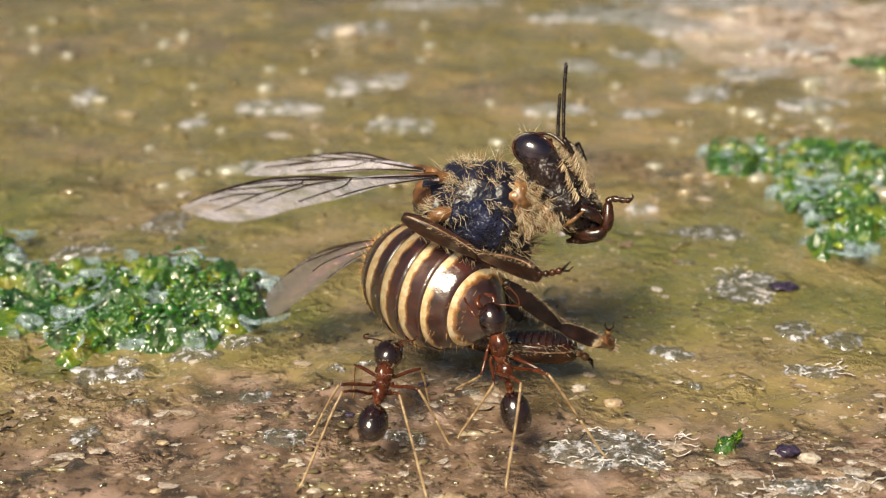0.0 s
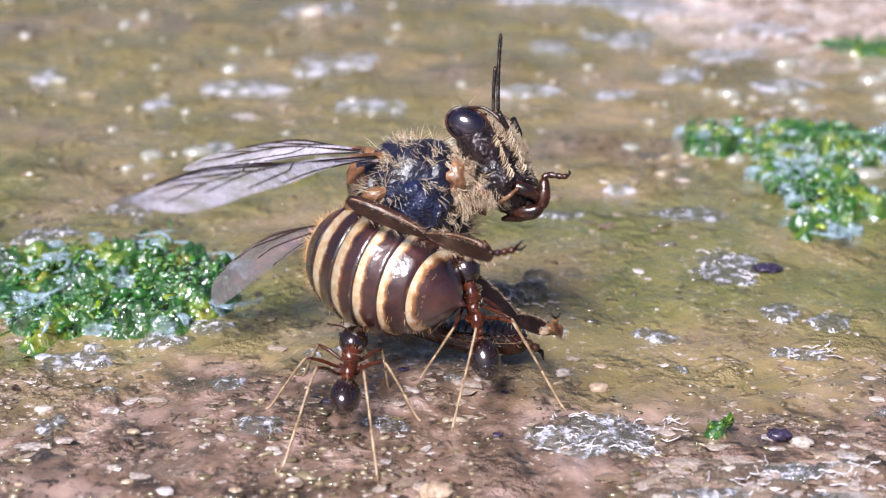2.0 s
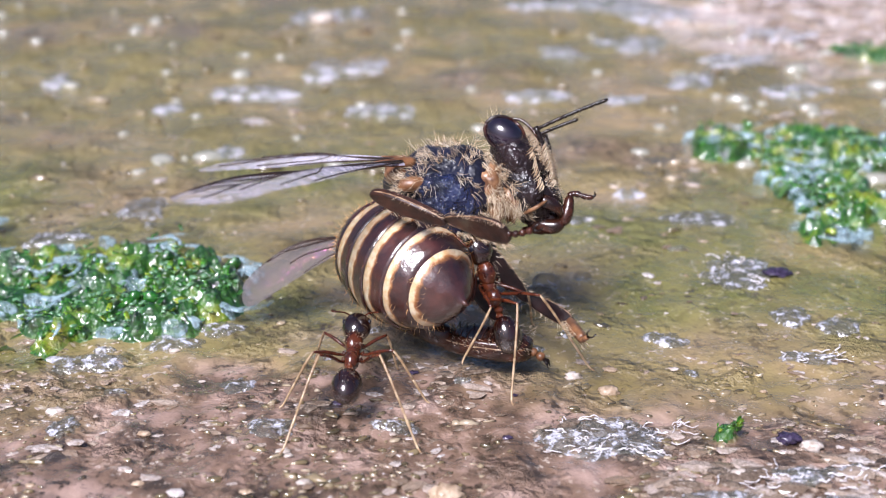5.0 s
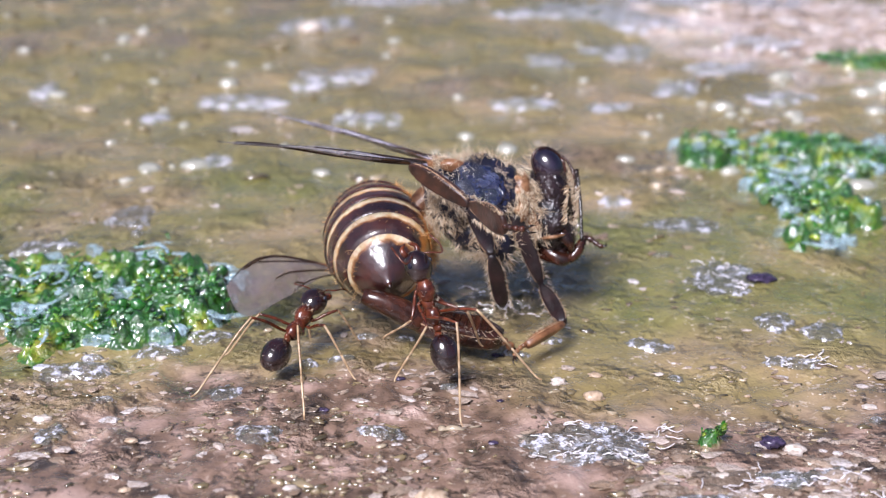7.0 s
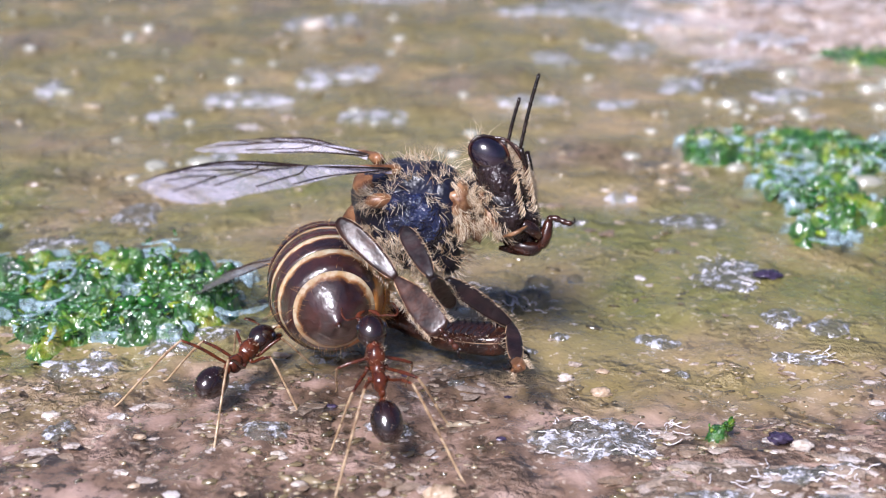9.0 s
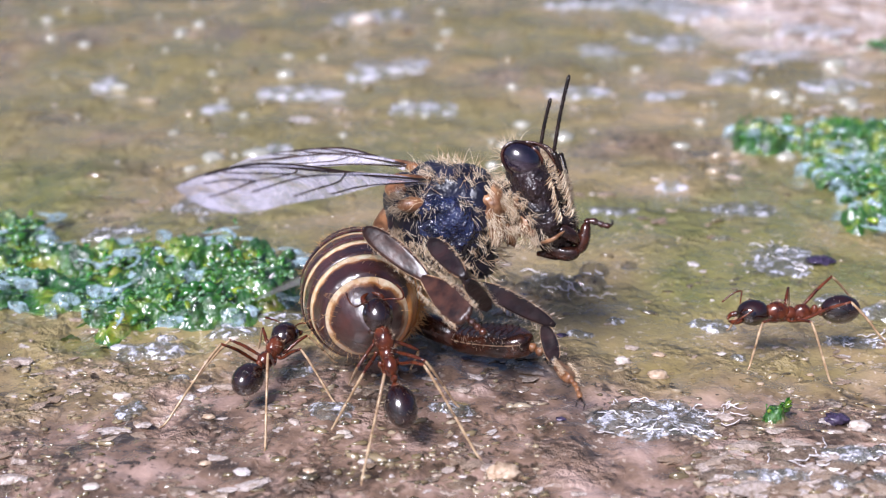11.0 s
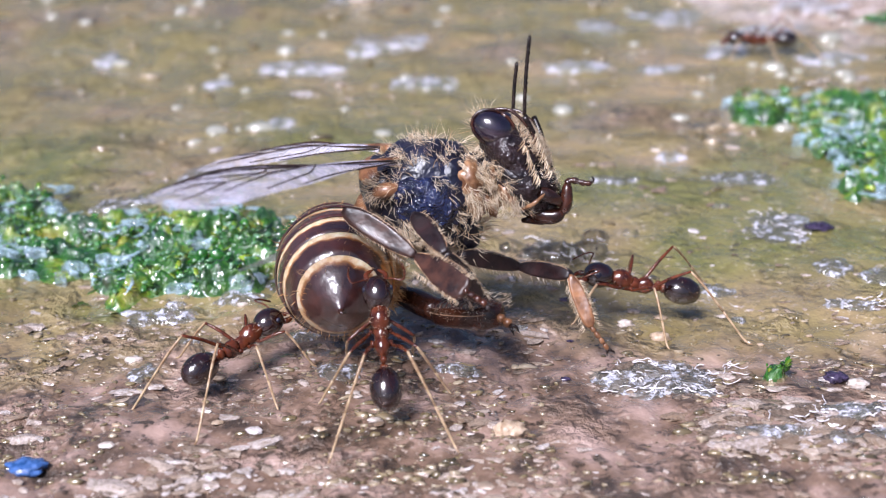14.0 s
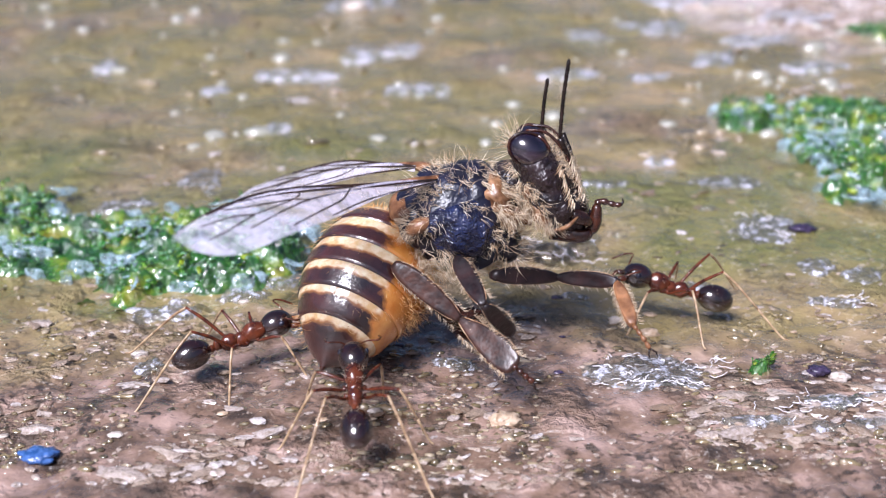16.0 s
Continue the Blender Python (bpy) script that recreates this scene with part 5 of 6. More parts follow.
def motions():
    bee_rows = keyed([
        (0, 0.52, -7.90, 4.80, 8.0, -15.0, 0.0),
        (0.5, -0.27, -8.12, 4.80, 8.0, -15.0, 0.0),
        (1, -0.50, -7.90, 4.80, 8.0, -15.0, 0.0),
        (1.5, -0.67, -7.93, 4.80, 8.0, -15.0, 0.0),
        (2, -0.68, -8.02, 4.80, 8.0, -15.0, 0.0),
        (2.5, -0.65, -7.79, 4.80, 8.0, -15.0, 0.0),
        (3, -1.03, -8.64, 4.80, 8.0, -15.0, 0.0),
        (3.5, -1.11, -8.10, 4.80, 8.0, -15.0, 0.0),
        (4, -1.10, -7.95, 4.80, 8.0, -15.0, 0.0),
        (4.2, -1.02, -7.89, 4.80, 8.0, -15.0, 0.0),
        (6.3, 1.30, -4.98, 3.45, -32.0, 5.0, 0.0),
        (7, 1.25, -4.18, 3.35, -32.0, 5.0, 0.0),
        (7.5, 0.65, -5.35, 3.90, -15.0, -0.0, 0.0),
        (8, 0.42, -5.74, 4.10, -12.0, -0.0, 0.0),
        (8.5, -0.19, -6.88, 4.30, 0.0, -5.0, 0.0),
        (9, -0.75, -7.57, 4.30, 0.0, -5.0, 0.0),
        (9.7, -1.07, -7.69, 4.30, 0.0, -5.0, 0.0),
        (11.8, -2.53, -9.49, 4.40, 0.0, -5.0, 0.0),
        (12.5, -3.69, -9.42, 4.60, 5.0, -15.0, 0.0),
        (13, -2.77, -9.84, 4.40, 5.0, -10.0, 0.0),
        (13.5, -2.50, -10.09, 4.40, 5.0, -12.0, 0.0),
        (14, -2.17, -10.07, 4.40, 5.0, -12.0, 0.0),
        (14.5, -2.06, -10.54, 4.20, 5.0, -12.0, 0.0),
        (15.3, -1.28, -11.10, 4.10, 10.0, -25.0, 0.0),
        (16, -1.25, -11.05, 4.10, 10.0, -25.0, 0.0),
    ])
    walk(BEE["thorax"], bee_rows)
    head_rows = keyed([
        (0, 2.89, -8.00, 5.34, -34.0, -43.0, 0.0),
        (0.5, 2.04, -8.22, 5.34, -34.0, -43.0, 0.0),
        (1, 1.78, -8.00, 5.33, -34.0, -43.0, 0.0),
        (1.5, 1.59, -8.03, 5.44, -34.0, -43.0, 0.0),
        (2, 1.58, -8.12, 5.44, -34.0, -43.0, 0.0),
        (2.5, 1.66, -7.89, 5.48, -34.0, -43.0, 0.0),
        (3, 1.16, -8.74, 5.55, -34.0, -43.0, 0.0),
        (3.5, 1.12, -8.20, 5.55, -34.0, -43.0, 0.0),
        (4, 1.06, -8.05, 5.48, -34.0, -43.0, 0.0),
        (4.2, 1.14, -7.99, 5.48, -34.0, -43.0, 0.0),
        (6.3, 3.36, -5.08, 3.18, -38.0, -12.0, 0.0),
        (7, 3.46, -4.28, 2.98, -38.0, -12.0, 0.0),
        (7.5, 3.06, -5.45, 4.23, -30.0, -18.0, 0.0),
        (8, 2.85, -5.84, 4.34, -28.0, -18.0, 0.0),
        (8.5, 2.19, -6.98, 4.68, -26.0, -28.0, 0.0),
        (9, 1.75, -7.67, 4.59, -26.0, -28.0, 0.0),
        (9.7, 1.44, -7.79, 4.51, -24.0, -28.0, 0.0),
        (11.8, 0.05, -9.59, 4.68, -24.0, -32.0, 0.0),
        (12.5, -1.00, -9.52, 5.18, -24.0, -42.0, 0.0),
        (13, -0.18, -9.94, 4.97, -24.0, -38.0, 0.0),
        (13.5, 0.00, -10.19, 5.04, -24.0, -38.0, 0.0),
        (14, 0.34, -10.17, 4.96, -24.0, -38.0, 0.0),
        (14.5, 0.52, -10.64, 4.93, -24.0, -38.0, 0.0),
        (15.3, 1.17, -11.20, 4.75, -14.0, -34.5, 0.0),
        (16, 1.23, -11.15, 4.81, -14.0, -34.5, 0.0),
    ])
    walk_part(BEE["head"], bee_rows, head_rows)
    walk_part(BEE["raised_leg"], bee_rows, head_rows)
    walk_part(BEE["abdomen"], bee_rows, keyed([
        (0, -0.43, -8.80, 2.73, -77.6, -3.3, 136.4),
        (0.5, -1.18, -9.02, 2.79, -77.6, -1.8, 135.0),
        (1, -1.39, -8.80, 2.83, -77.6, -1.5, 134.4),
        (1.5, -1.21, -8.83, 2.74, -78.1, -5.3, 143.1),
        (2, -1.22, -8.92, 2.74, -78.1, -5.4, 143.2),
        (2.5, -1.35, -8.69, 2.72, -77.5, -1.8, 132.6),
        (3, -1.63, -9.54, 2.77, -77.3, -2.8, 132.0),
        (3.5, -1.73, -9.00, 2.73, -77.3, -3.7, 132.8),
        (4, -1.62, -8.85, 2.61, -77.8, -1.1, 139.6),
        (4.2, -1.54, -8.79, 2.61, -77.8, -1.2, 139.6),
        (6.3, -0.95, -5.88, 2.58, -69.1, -1.9, 100.1),
        (7, -1.65, -5.08, 2.18, -69.0, -4.8, 99.2),
        (7.5, -1.75, -6.25, 2.25, -69.2, -3.5, 101.1),
        (8, -1.98, -6.64, 2.38, -69.2, -3.1, 101.4),
        (8.5, -2.65, -7.78, 2.45, -66.7, -5.3, 100.2),
        (9, -3.10, -8.47, 2.23, -64.7, 2.0, 100.9),
        (9.7, -3.65, -8.59, 2.14, -64.8, 2.2, 99.6),
        (11.8, -4.73, -10.39, 2.39, -64.3, 2.7, 102.4),
        (12.5, -5.64, -10.32, 2.33, -63.1, 6.1, 103.8),
        (13, -4.78, -10.74, 2.23, -64.6, 2.9, 100.2),
        (13.5, -4.58, -10.99, 2.09, -64.5, 3.3, 100.0),
        (14, -4.55, -10.97, 2.34, -62.2, 0.9, 97.9),
        (14.5, -4.57, -11.44, 1.98, -63.4, -13.7, 88.0),
        (15.3, -4.18, -12.00, 2.05, -64.8, -22.9, 71.8),
        (16, -3.97, -11.95, 2.07, -65.3, -34.2, 64.0),
    ]))
    walk_part(BEE["wing_near"], bee_rows, keyed([
        (0, -0.63, -8.40, 5.89, 4.4, 11.8, 45.0),
        (0.5, -1.39, -8.62, 5.87, 4.3, 13.0, 48.2),
        (1, -1.59, -8.40, 5.85, 4.8, 13.2, 49.9),
        (1.5, -1.72, -8.43, 5.84, 2.9, 11.2, 51.0),
        (2, -1.73, -8.52, 5.84, 2.9, 11.1, 50.9),
        (2.5, -1.73, -8.29, 5.78, 0.6, 10.3, 50.3),
        (3, -1.99, -9.14, 5.83, -4.1, 8.4, 53.0),
        (3.5, -2.08, -8.60, 5.84, -3.8, 7.6, 51.9),
        (4, -2.24, -8.45, 5.76, -4.3, 7.1, 52.3),
        (4.2, -2.16, -8.39, 5.76, -4.3, 7.0, 52.0),
        (6.3, -0.28, -5.48, 4.88, -7.7, 19.0, 48.5),
        (7, -0.36, -4.68, 4.64, -7.8, 18.8, 46.5),
        (7.5, -0.09, -5.85, 5.03, -5.3, 15.4, 41.1),
        (8, -0.39, -6.24, 5.17, -2.8, 14.9, 41.9),
        (8.5, -0.93, -7.38, 5.57, 4.0, 14.7, 44.6),
        (9, -1.46, -8.07, 5.56, 7.7, 14.6, 47.0),
        (9.7, -1.70, -8.19, 5.48, 13.8, 15.3, 45.7),
        (11.8, -3.01, -9.99, 5.40, 13.1, 17.7, 51.2),
        (12.5, -4.13, -9.92, 5.44, -4.6, 10.6, 57.4),
        (13, -3.30, -10.34, 5.17, -4.3, 13.0, 51.8),
        (13.5, -3.08, -10.59, 5.16, 0.2, 12.6, 51.2),
        (14, -2.85, -10.57, 5.32, 2.9, 12.3, 49.0),
        (14.5, -2.67, -11.04, 5.21, 7.0, 11.7, 47.9),
        (15.3, -1.76, -11.60, 5.18, 12.6, 11.5, 43.3),
        (16, -1.80, -11.55, 5.16, 10.7, 9.0, 43.8),
    ]))
    walk_part(BEE["wing_far"], bee_rows, keyed([
        (0, -0.83, -6.80, 5.49, 4.8, -9.2, -46.7),
        (0.5, -1.59, -7.02, 5.47, 5.1, -10.0, -47.9),
        (1, -1.79, -6.80, 5.45, 5.5, -9.9, -48.4),
        (1.5, -1.92, -6.83, 5.44, 7.7, -12.2, -47.4),
        (2, -1.93, -6.92, 5.44, 7.6, -12.2, -47.3),
        (2.5, -1.93, -6.69, 5.38, 6.5, -12.3, -47.5),
        (3, -2.19, -7.54, 5.43, 6.7, -14.9, -45.1),
        (3.5, -2.28, -7.00, 5.44, 6.7, -14.4, -44.5),
        (4, -2.44, -6.85, 5.36, 7.5, -15.2, -44.8),
        (4.2, -2.36, -6.79, 5.36, 7.5, -15.2, -44.8),
        (6.3, 0.12, -4.28, 4.58, -24.2, -0.6, -41.4),
        (7, 0.04, -3.48, 4.34, -24.3, -2.0, -45.7),
        (7.5, 0.01, -4.25, 5.13, -14.8, -5.9, -40.0),
        (8, -0.29, -4.64, 5.27, -12.2, -6.2, -40.0),
        (8.5, -1.38, -5.78, 5.39, -3.6, -7.6, -50.9),
        (9, -1.91, -6.47, 5.38, 0.0, -8.6, -50.5),
        (9.7, -2.15, -6.59, 5.30, 3.6, -7.9, -49.5),
        (11.8, -3.46, -8.39, 5.22, 4.5, -9.7, -49.3),
        (12.5, -4.58, -8.32, 5.26, 3.0, -16.0, -43.9),
        (13, -3.75, -8.74, 4.99, -1.4, -14.1, -45.8),
        (13.5, -3.53, -8.99, 4.98, 2.7, -14.6, -45.4),
        (14, -3.30, -8.97, 5.14, 4.0, -13.5, -45.6),
        (14.5, -3.12, -9.44, 5.03, 7.9, -14.3, -45.0),
        (15.3, -2.21, -10.00, 5.00, 10.9, -13.4, -44.2),
        (16, -2.25, -9.95, 4.98, 12.4, -15.0, -45.3),
    ]))
    walk_part(BEE["wing_low"], bee_rows, keyed([
        (0, -1.82, -7.00, 3.53, 25.5, -21.7, -12.8),
        (0.5, -2.56, -7.22, 3.53, 26.4, -22.8, -15.7),
        (1, -2.76, -7.00, 3.56, 27.4, -22.9, -17.1),
        (1.5, -2.65, -7.03, 3.45, 27.3, -22.8, -15.4),
        (2, -2.66, -7.12, 3.45, 27.2, -22.7, -15.3),
        (2.5, -2.73, -6.89, 3.40, 27.8, -21.9, -17.9),
        (3, -2.93, -7.74, 3.41, 32.0, -26.3, -25.0),
        (3.5, -3.03, -7.20, 3.40, 31.9, -26.0, -24.1),
        (4, -3.03, -7.05, 3.23, 29.7, -22.7, -22.8),
        (4.2, -2.95, -6.99, 3.23, 29.7, -22.7, -22.8),
        (6.3, -1.94, -4.08, 0.98, 32.8, 5.9, 7.8),
        (7, -2.86, -3.40, 0.70, 38.7, 15.7, 32.0),
        (7.5, -2.85, -4.45, 1.09, 34.4, -8.8, -20.8),
        (8, -2.99, -4.84, 1.60, 36.9, -15.0, -20.4),
        (8.5, -3.64, -5.98, 2.38, 8.3, -21.8, -36.8),
        (9, -4.01, -6.67, 2.48, 11.3, -23.0, -44.8),
        (9.7, -4.50, -6.79, 2.31, 13.7, -22.9, -53.4),
        (11.8, -4.66, -8.59, 2.34, 7.3, -19.1, -51.6),
        (12.5, -5.76, -8.52, 2.38, 9.4, -19.4, -54.1),
        (13, -4.86, -8.94, 2.19, 9.7, -20.0, -55.6),
        (13.5, -4.72, -9.19, 2.04, 10.7, -20.5, -57.2),
        (14, -4.69, -9.17, 2.30, 10.0, -20.0, -57.5),
        (14.5, -4.48, -9.64, 2.08, 10.1, -20.6, -58.0),
        (15.3, -3.92, -10.20, 2.23, 9.7, -20.8, -59.1),
        (16, -3.86, -10.15, 2.10, 10.0, -20.7, -59.0),
    ]))
    walk_part(BEE["hind_femur"], bee_rows, keyed([
        (0, -1.44, -9.60, 5.26, 120.9, 24.5, -11.2),
        (0.5, -2.16, -9.82, 5.27, 120.5, 24.3, -11.0),
        (1, -2.35, -9.60, 5.26, 118.5, 21.7, -16.6),
        (1.5, -2.32, -9.63, 5.18, 117.8, 15.8, -21.4),
        (2, -2.32, -9.72, 5.18, 117.8, 15.9, -21.3),
        (2.5, -2.32, -9.49, 5.09, 116.7, 14.5, -25.5),
        (3, -2.59, -10.34, 5.19, 117.3, 0.9, -38.4),
        (3.5, -2.70, -9.80, 5.17, 117.6, 1.8, -37.2),
        (4, -2.77, -9.65, 5.14, 118.1, 5.4, -30.4),
        (4.2, -2.70, -9.59, 5.14, 118.2, 5.5, -30.4),
        (6.3, -1.03, -6.68, 5.19, 98.9, 20.1, -31.0),
        (7, -0.68, -5.88, 5.02, 95.2, 16.5, -40.6),
        (7.5, -1.09, -7.05, 4.71, 77.2, 16.6, -40.0),
        (8, -1.32, -7.44, 4.74, 55.5, 30.5, -32.0),
        (8.5, -2.27, -8.58, 4.78, 48.3, 22.5, -45.0),
        (9, -2.70, -9.27, 4.64, 49.2, 29.0, -39.3),
        (9.7, -3.24, -9.39, 4.48, 55.5, 37.4, -27.5),
        (11.8, -4.50, -11.19, 4.68, 51.6, 14.6, -42.0),
        (12.5, -5.66, -11.12, 4.71, 66.8, 22.9, -5.5),
        (13, -4.70, -11.54, 4.52, 54.5, 16.9, -35.9),
        (13.5, -4.50, -11.79, 4.38, 57.3, 6.2, -41.3),
        (14, -4.19, -11.77, 4.53, 57.8, 22.9, -27.4),
        (14.5, -3.90, -12.24, 3.79, 51.1, 16.0, -43.1),
        (15.3, -3.05, -12.80, 3.47, 61.1, 34.2, -19.4),
        (16, -2.91, -12.75, 3.36, 60.5, 35.4, -20.6),
    ]))
    walk_part(BEE["hind_tibia"], bee_rows, keyed([
        (0, 0.53, -9.99, 4.34, 118.7, -2.2, -42.0),
        (0.5, -0.19, -10.20, 4.36, 119.2, -4.9, -45.5),
        (1, -0.39, -10.18, 4.44, 119.7, -5.7, -47.1),
        (1.5, -0.35, -10.40, 4.58, 119.1, -2.3, -41.5),
        (2, -0.35, -10.49, 4.57, 119.1, -2.3, -41.5),
        (2.5, -0.39, -10.41, 4.54, 122.5, -7.4, -45.8),
        (3, -0.87, -11.70, 5.15, 122.6, -8.1, -44.5),
        (3.5, -0.95, -11.13, 5.10, 122.7, -7.3, -43.5),
        (4, -0.88, -10.76, 4.93, 120.4, -3.8, -41.3),
        (4.2, -0.81, -10.70, 4.93, 120.4, -3.7, -41.3),
        (6.3, 0.74, -7.74, 4.43, 105.3, -3.7, -44.3),
        (7, 0.93, -7.26, 4.40, 93.8, -2.9, -64.8),
        (7.5, 0.53, -8.40, 4.08, 79.3, 0.5, -54.4),
        (8, 0.29, -8.44, 3.62, 53.9, 2.7, -56.0),
        (8.5, -0.83, -10.02, 3.94, 51.2, 6.4, -53.9),
        (9, -1.21, -10.49, 3.57, 41.6, 20.8, -53.3),
        (9.7, -1.69, -10.20, 3.14, 44.4, 11.2, -56.4),
        (11.8, -2.92, -12.61, 4.13, 44.2, 7.5, -57.4),
        (12.5, -3.64, -11.31, 3.85, 37.2, 28.7, -51.1),
        (13, -3.00, -12.77, 3.88, 62.8, -8.6, -57.1),
        (13.5, -2.86, -13.23, 4.14, 55.9, -0.3, -52.6),
        (14, -2.39, -12.70, 3.67, 51.2, 5.8, -52.4),
        (14.5, -2.36, -13.68, 3.19, 47.5, 19.2, -46.1),
        (15.3, -1.34, -13.41, 2.23, 46.0, 15.1, -52.0),
        (16, -1.23, -13.38, 2.09, 49.0, 18.7, -45.7),
    ]))
    walk_part(BEE["mid_femur"], bee_rows, keyed([
        (0, -0.34, -7.70, 4.16, 97.0, 47.6, 30.4),
        (0.5, -1.11, -7.92, 4.17, 98.7, 47.5, 33.3),
        (1, -1.33, -7.70, 4.18, 100.4, 47.3, 35.4),
        (1.5, -1.21, -7.73, 4.11, 100.8, 45.2, 37.8),
        (2, -1.22, -7.82, 4.11, 100.8, 45.3, 37.8),
        (2.5, -1.27, -7.59, 4.10, 100.5, 45.3, 37.3),
        (3, -1.65, -8.44, 4.19, 106.0, 46.5, 43.6),
        (3.5, -1.73, -7.90, 4.19, 105.6, 46.4, 42.8),
        (4, -1.65, -7.75, 4.19, 100.1, 47.4, 35.3),
        (4.2, -1.57, -7.69, 4.19, 100.0, 47.4, 35.1),
        (6.3, 0.77, -6.48, 3.86, 35.5, 14.9, -66.4),
        (7, 1.05, -5.68, 3.66, 24.6, 21.4, -73.1),
        (7.5, 0.55, -6.85, 4.38, 21.6, 16.4, -76.3),
        (8, 0.30, -7.24, 4.50, 28.9, 13.7, -71.6),
        (8.5, -0.48, -8.38, 4.54, 28.8, 11.9, -71.3),
        (9, -1.02, -9.07, 4.31, 30.3, 20.1, -65.2),
        (9.7, -1.48, -9.19, 4.07, 31.8, 11.1, -68.3),
        (11.8, -2.94, -10.99, 4.20, 43.8, 7.2, -58.1),
        (12.5, -4.15, -10.92, 4.77, 39.3, 10.5, -58.8),
        (13, -3.14, -11.34, 4.35, 41.6, 4.0, -63.2),
        (13.5, -2.94, -11.59, 4.36, 41.8, 9.6, -58.8),
        (14, -2.42, -11.57, 4.27, 37.5, 8.6, -64.4),
        (14.5, -2.25, -12.04, 3.77, 31.0, 9.3, -69.3),
        (15.3, -1.40, -12.60, 3.52, 30.0, 11.0, -70.6),
        (16, -1.26, -12.55, 3.38, 29.7, 14.7, -69.2),
    ]))
    walk_part(BEE["mid_tibia"], bee_rows, keyed([
        (0, 0.76, -7.05, 2.76, 48.8, 48.3, -36.2),
        (0.5, -0.04, -7.22, 2.77, 48.4, 48.0, -36.1),
        (1, -0.28, -6.95, 2.79, 48.8, 48.3, -35.6),
        (1.5, -0.16, -6.91, 2.76, 49.3, 47.5, -34.8),
        (2, -0.16, -7.00, 2.76, 49.3, 47.6, -34.8),
        (2.5, -0.21, -6.78, 2.75, 48.3, 49.0, -36.2),
        (3, -0.70, -7.53, 2.81, 51.0, 46.1, -32.0),
        (3.5, -0.77, -7.00, 2.81, 51.5, 46.3, -31.6),
        (4, -0.60, -7.01, 2.79, 51.4, 46.2, -31.8),
        (4.2, -0.52, -6.95, 2.79, 51.5, 46.1, -31.9),
        (6.3, 1.51, -8.16, 3.37, 126.4, 50.2, 55.2),
        (7, 1.56, -7.38, 2.96, 138.9, 71.1, 53.4),
        (7.5, 0.98, -8.62, 3.84, 149.4, 62.8, 66.5),
        (8, 0.88, -8.99, 4.05, 136.8, 61.1, 57.5),
        (8.5, 0.11, -10.14, 4.14, 115.1, 47.6, 50.0),
        (9, -0.27, -10.69, 3.66, 133.8, 46.2, 67.3),
        (9.7, -0.79, -10.92, 3.70, 124.3, 45.2, 61.4),
        (11.8, -1.95, -12.59, 3.96, 131.8, 50.1, 65.0),
        (12.5, -3.19, -12.52, 4.43, 101.9, 53.9, 35.2),
        (13, -2.28, -13.03, 4.22, 120.9, 57.4, 50.4),
        (13.5, -1.97, -13.19, 4.04, 117.1, 54.5, 48.6),
        (14, -1.60, -13.26, 3.99, 108.1, 57.6, 36.6),
        (14.5, -1.59, -13.79, 3.46, 103.0, 50.1, 36.8),
        (15.3, -0.78, -14.36, 3.16, 125.2, 50.1, 57.1),
        (16, -0.61, -14.27, 2.90, 118.4, 45.4, 55.5),
    ]))
    walk_part(BEE["fore_femur"], bee_rows, keyed([
        (0, 1.22, -8.80, 3.03, 83.6, 43.7, 14.9),
        (0.5, 0.42, -9.02, 3.09, 85.4, 44.1, 18.1),
        (1, 0.18, -8.80, 3.12, 87.1, 44.2, 20.4),
        (1.5, 0.45, -8.83, 2.94, 79.0, 44.7, 7.7),
        (2, 0.45, -8.92, 2.94, 79.0, 44.7, 7.8),
        (2.5, 0.33, -8.69, 2.92, 89.2, 45.6, 21.9),
        (3, -0.07, -9.54, 3.21, 84.5, 43.1, 18.2),
        (3.5, -0.13, -9.00, 3.18, 83.7, 42.9, 16.7),
        (4, -0.12, -8.85, 3.09, 83.4, 42.8, 16.1),
        (4.2, -0.04, -8.79, 3.09, 83.3, 42.7, 15.9),
        (6.3, 2.30, -5.20, 3.30, 70.0, 68.0, -15.0),
        (7, 2.30, -5.20, 3.30, 70.0, 68.0, -15.0),
        (7.5, 1.60, -6.60, 2.80, 80.0, 58.0, 5.0),
        (8, 0.95, -6.64, 2.20, 122.2, 47.1, 55.4),
        (8.5, 0.50, -7.78, 2.28, 93.5, 40.6, 32.0),
        (9, 0.09, -8.47, 2.57, 74.4, 38.5, 3.7),
        (9.7, -0.46, -8.59, 2.49, 62.4, 27.0, -17.8),
        (11.8, -1.60, -10.39, 2.80, 82.9, 39.7, 19.9),
        (12.5, -2.62, -10.32, 3.24, 90.5, 36.1, 37.3),
        (13, -1.73, -10.74, 2.89, 80.5, 24.4, 33.5),
        (13.5, -1.24, -10.99, 2.81, 87.1, 26.1, 48.0),
        (14, -1.29, -10.97, 2.89, 83.0, 24.5, 39.6),
        (14.5, -0.88, -11.44, 2.77, 78.1, 19.9, 37.5),
        (15.3, -0.30, -12.00, 2.71, 74.5, 15.9, 35.1),
        (16, -0.33, -11.95, 2.65, 75.0, 16.3, 34.0),
    ]))
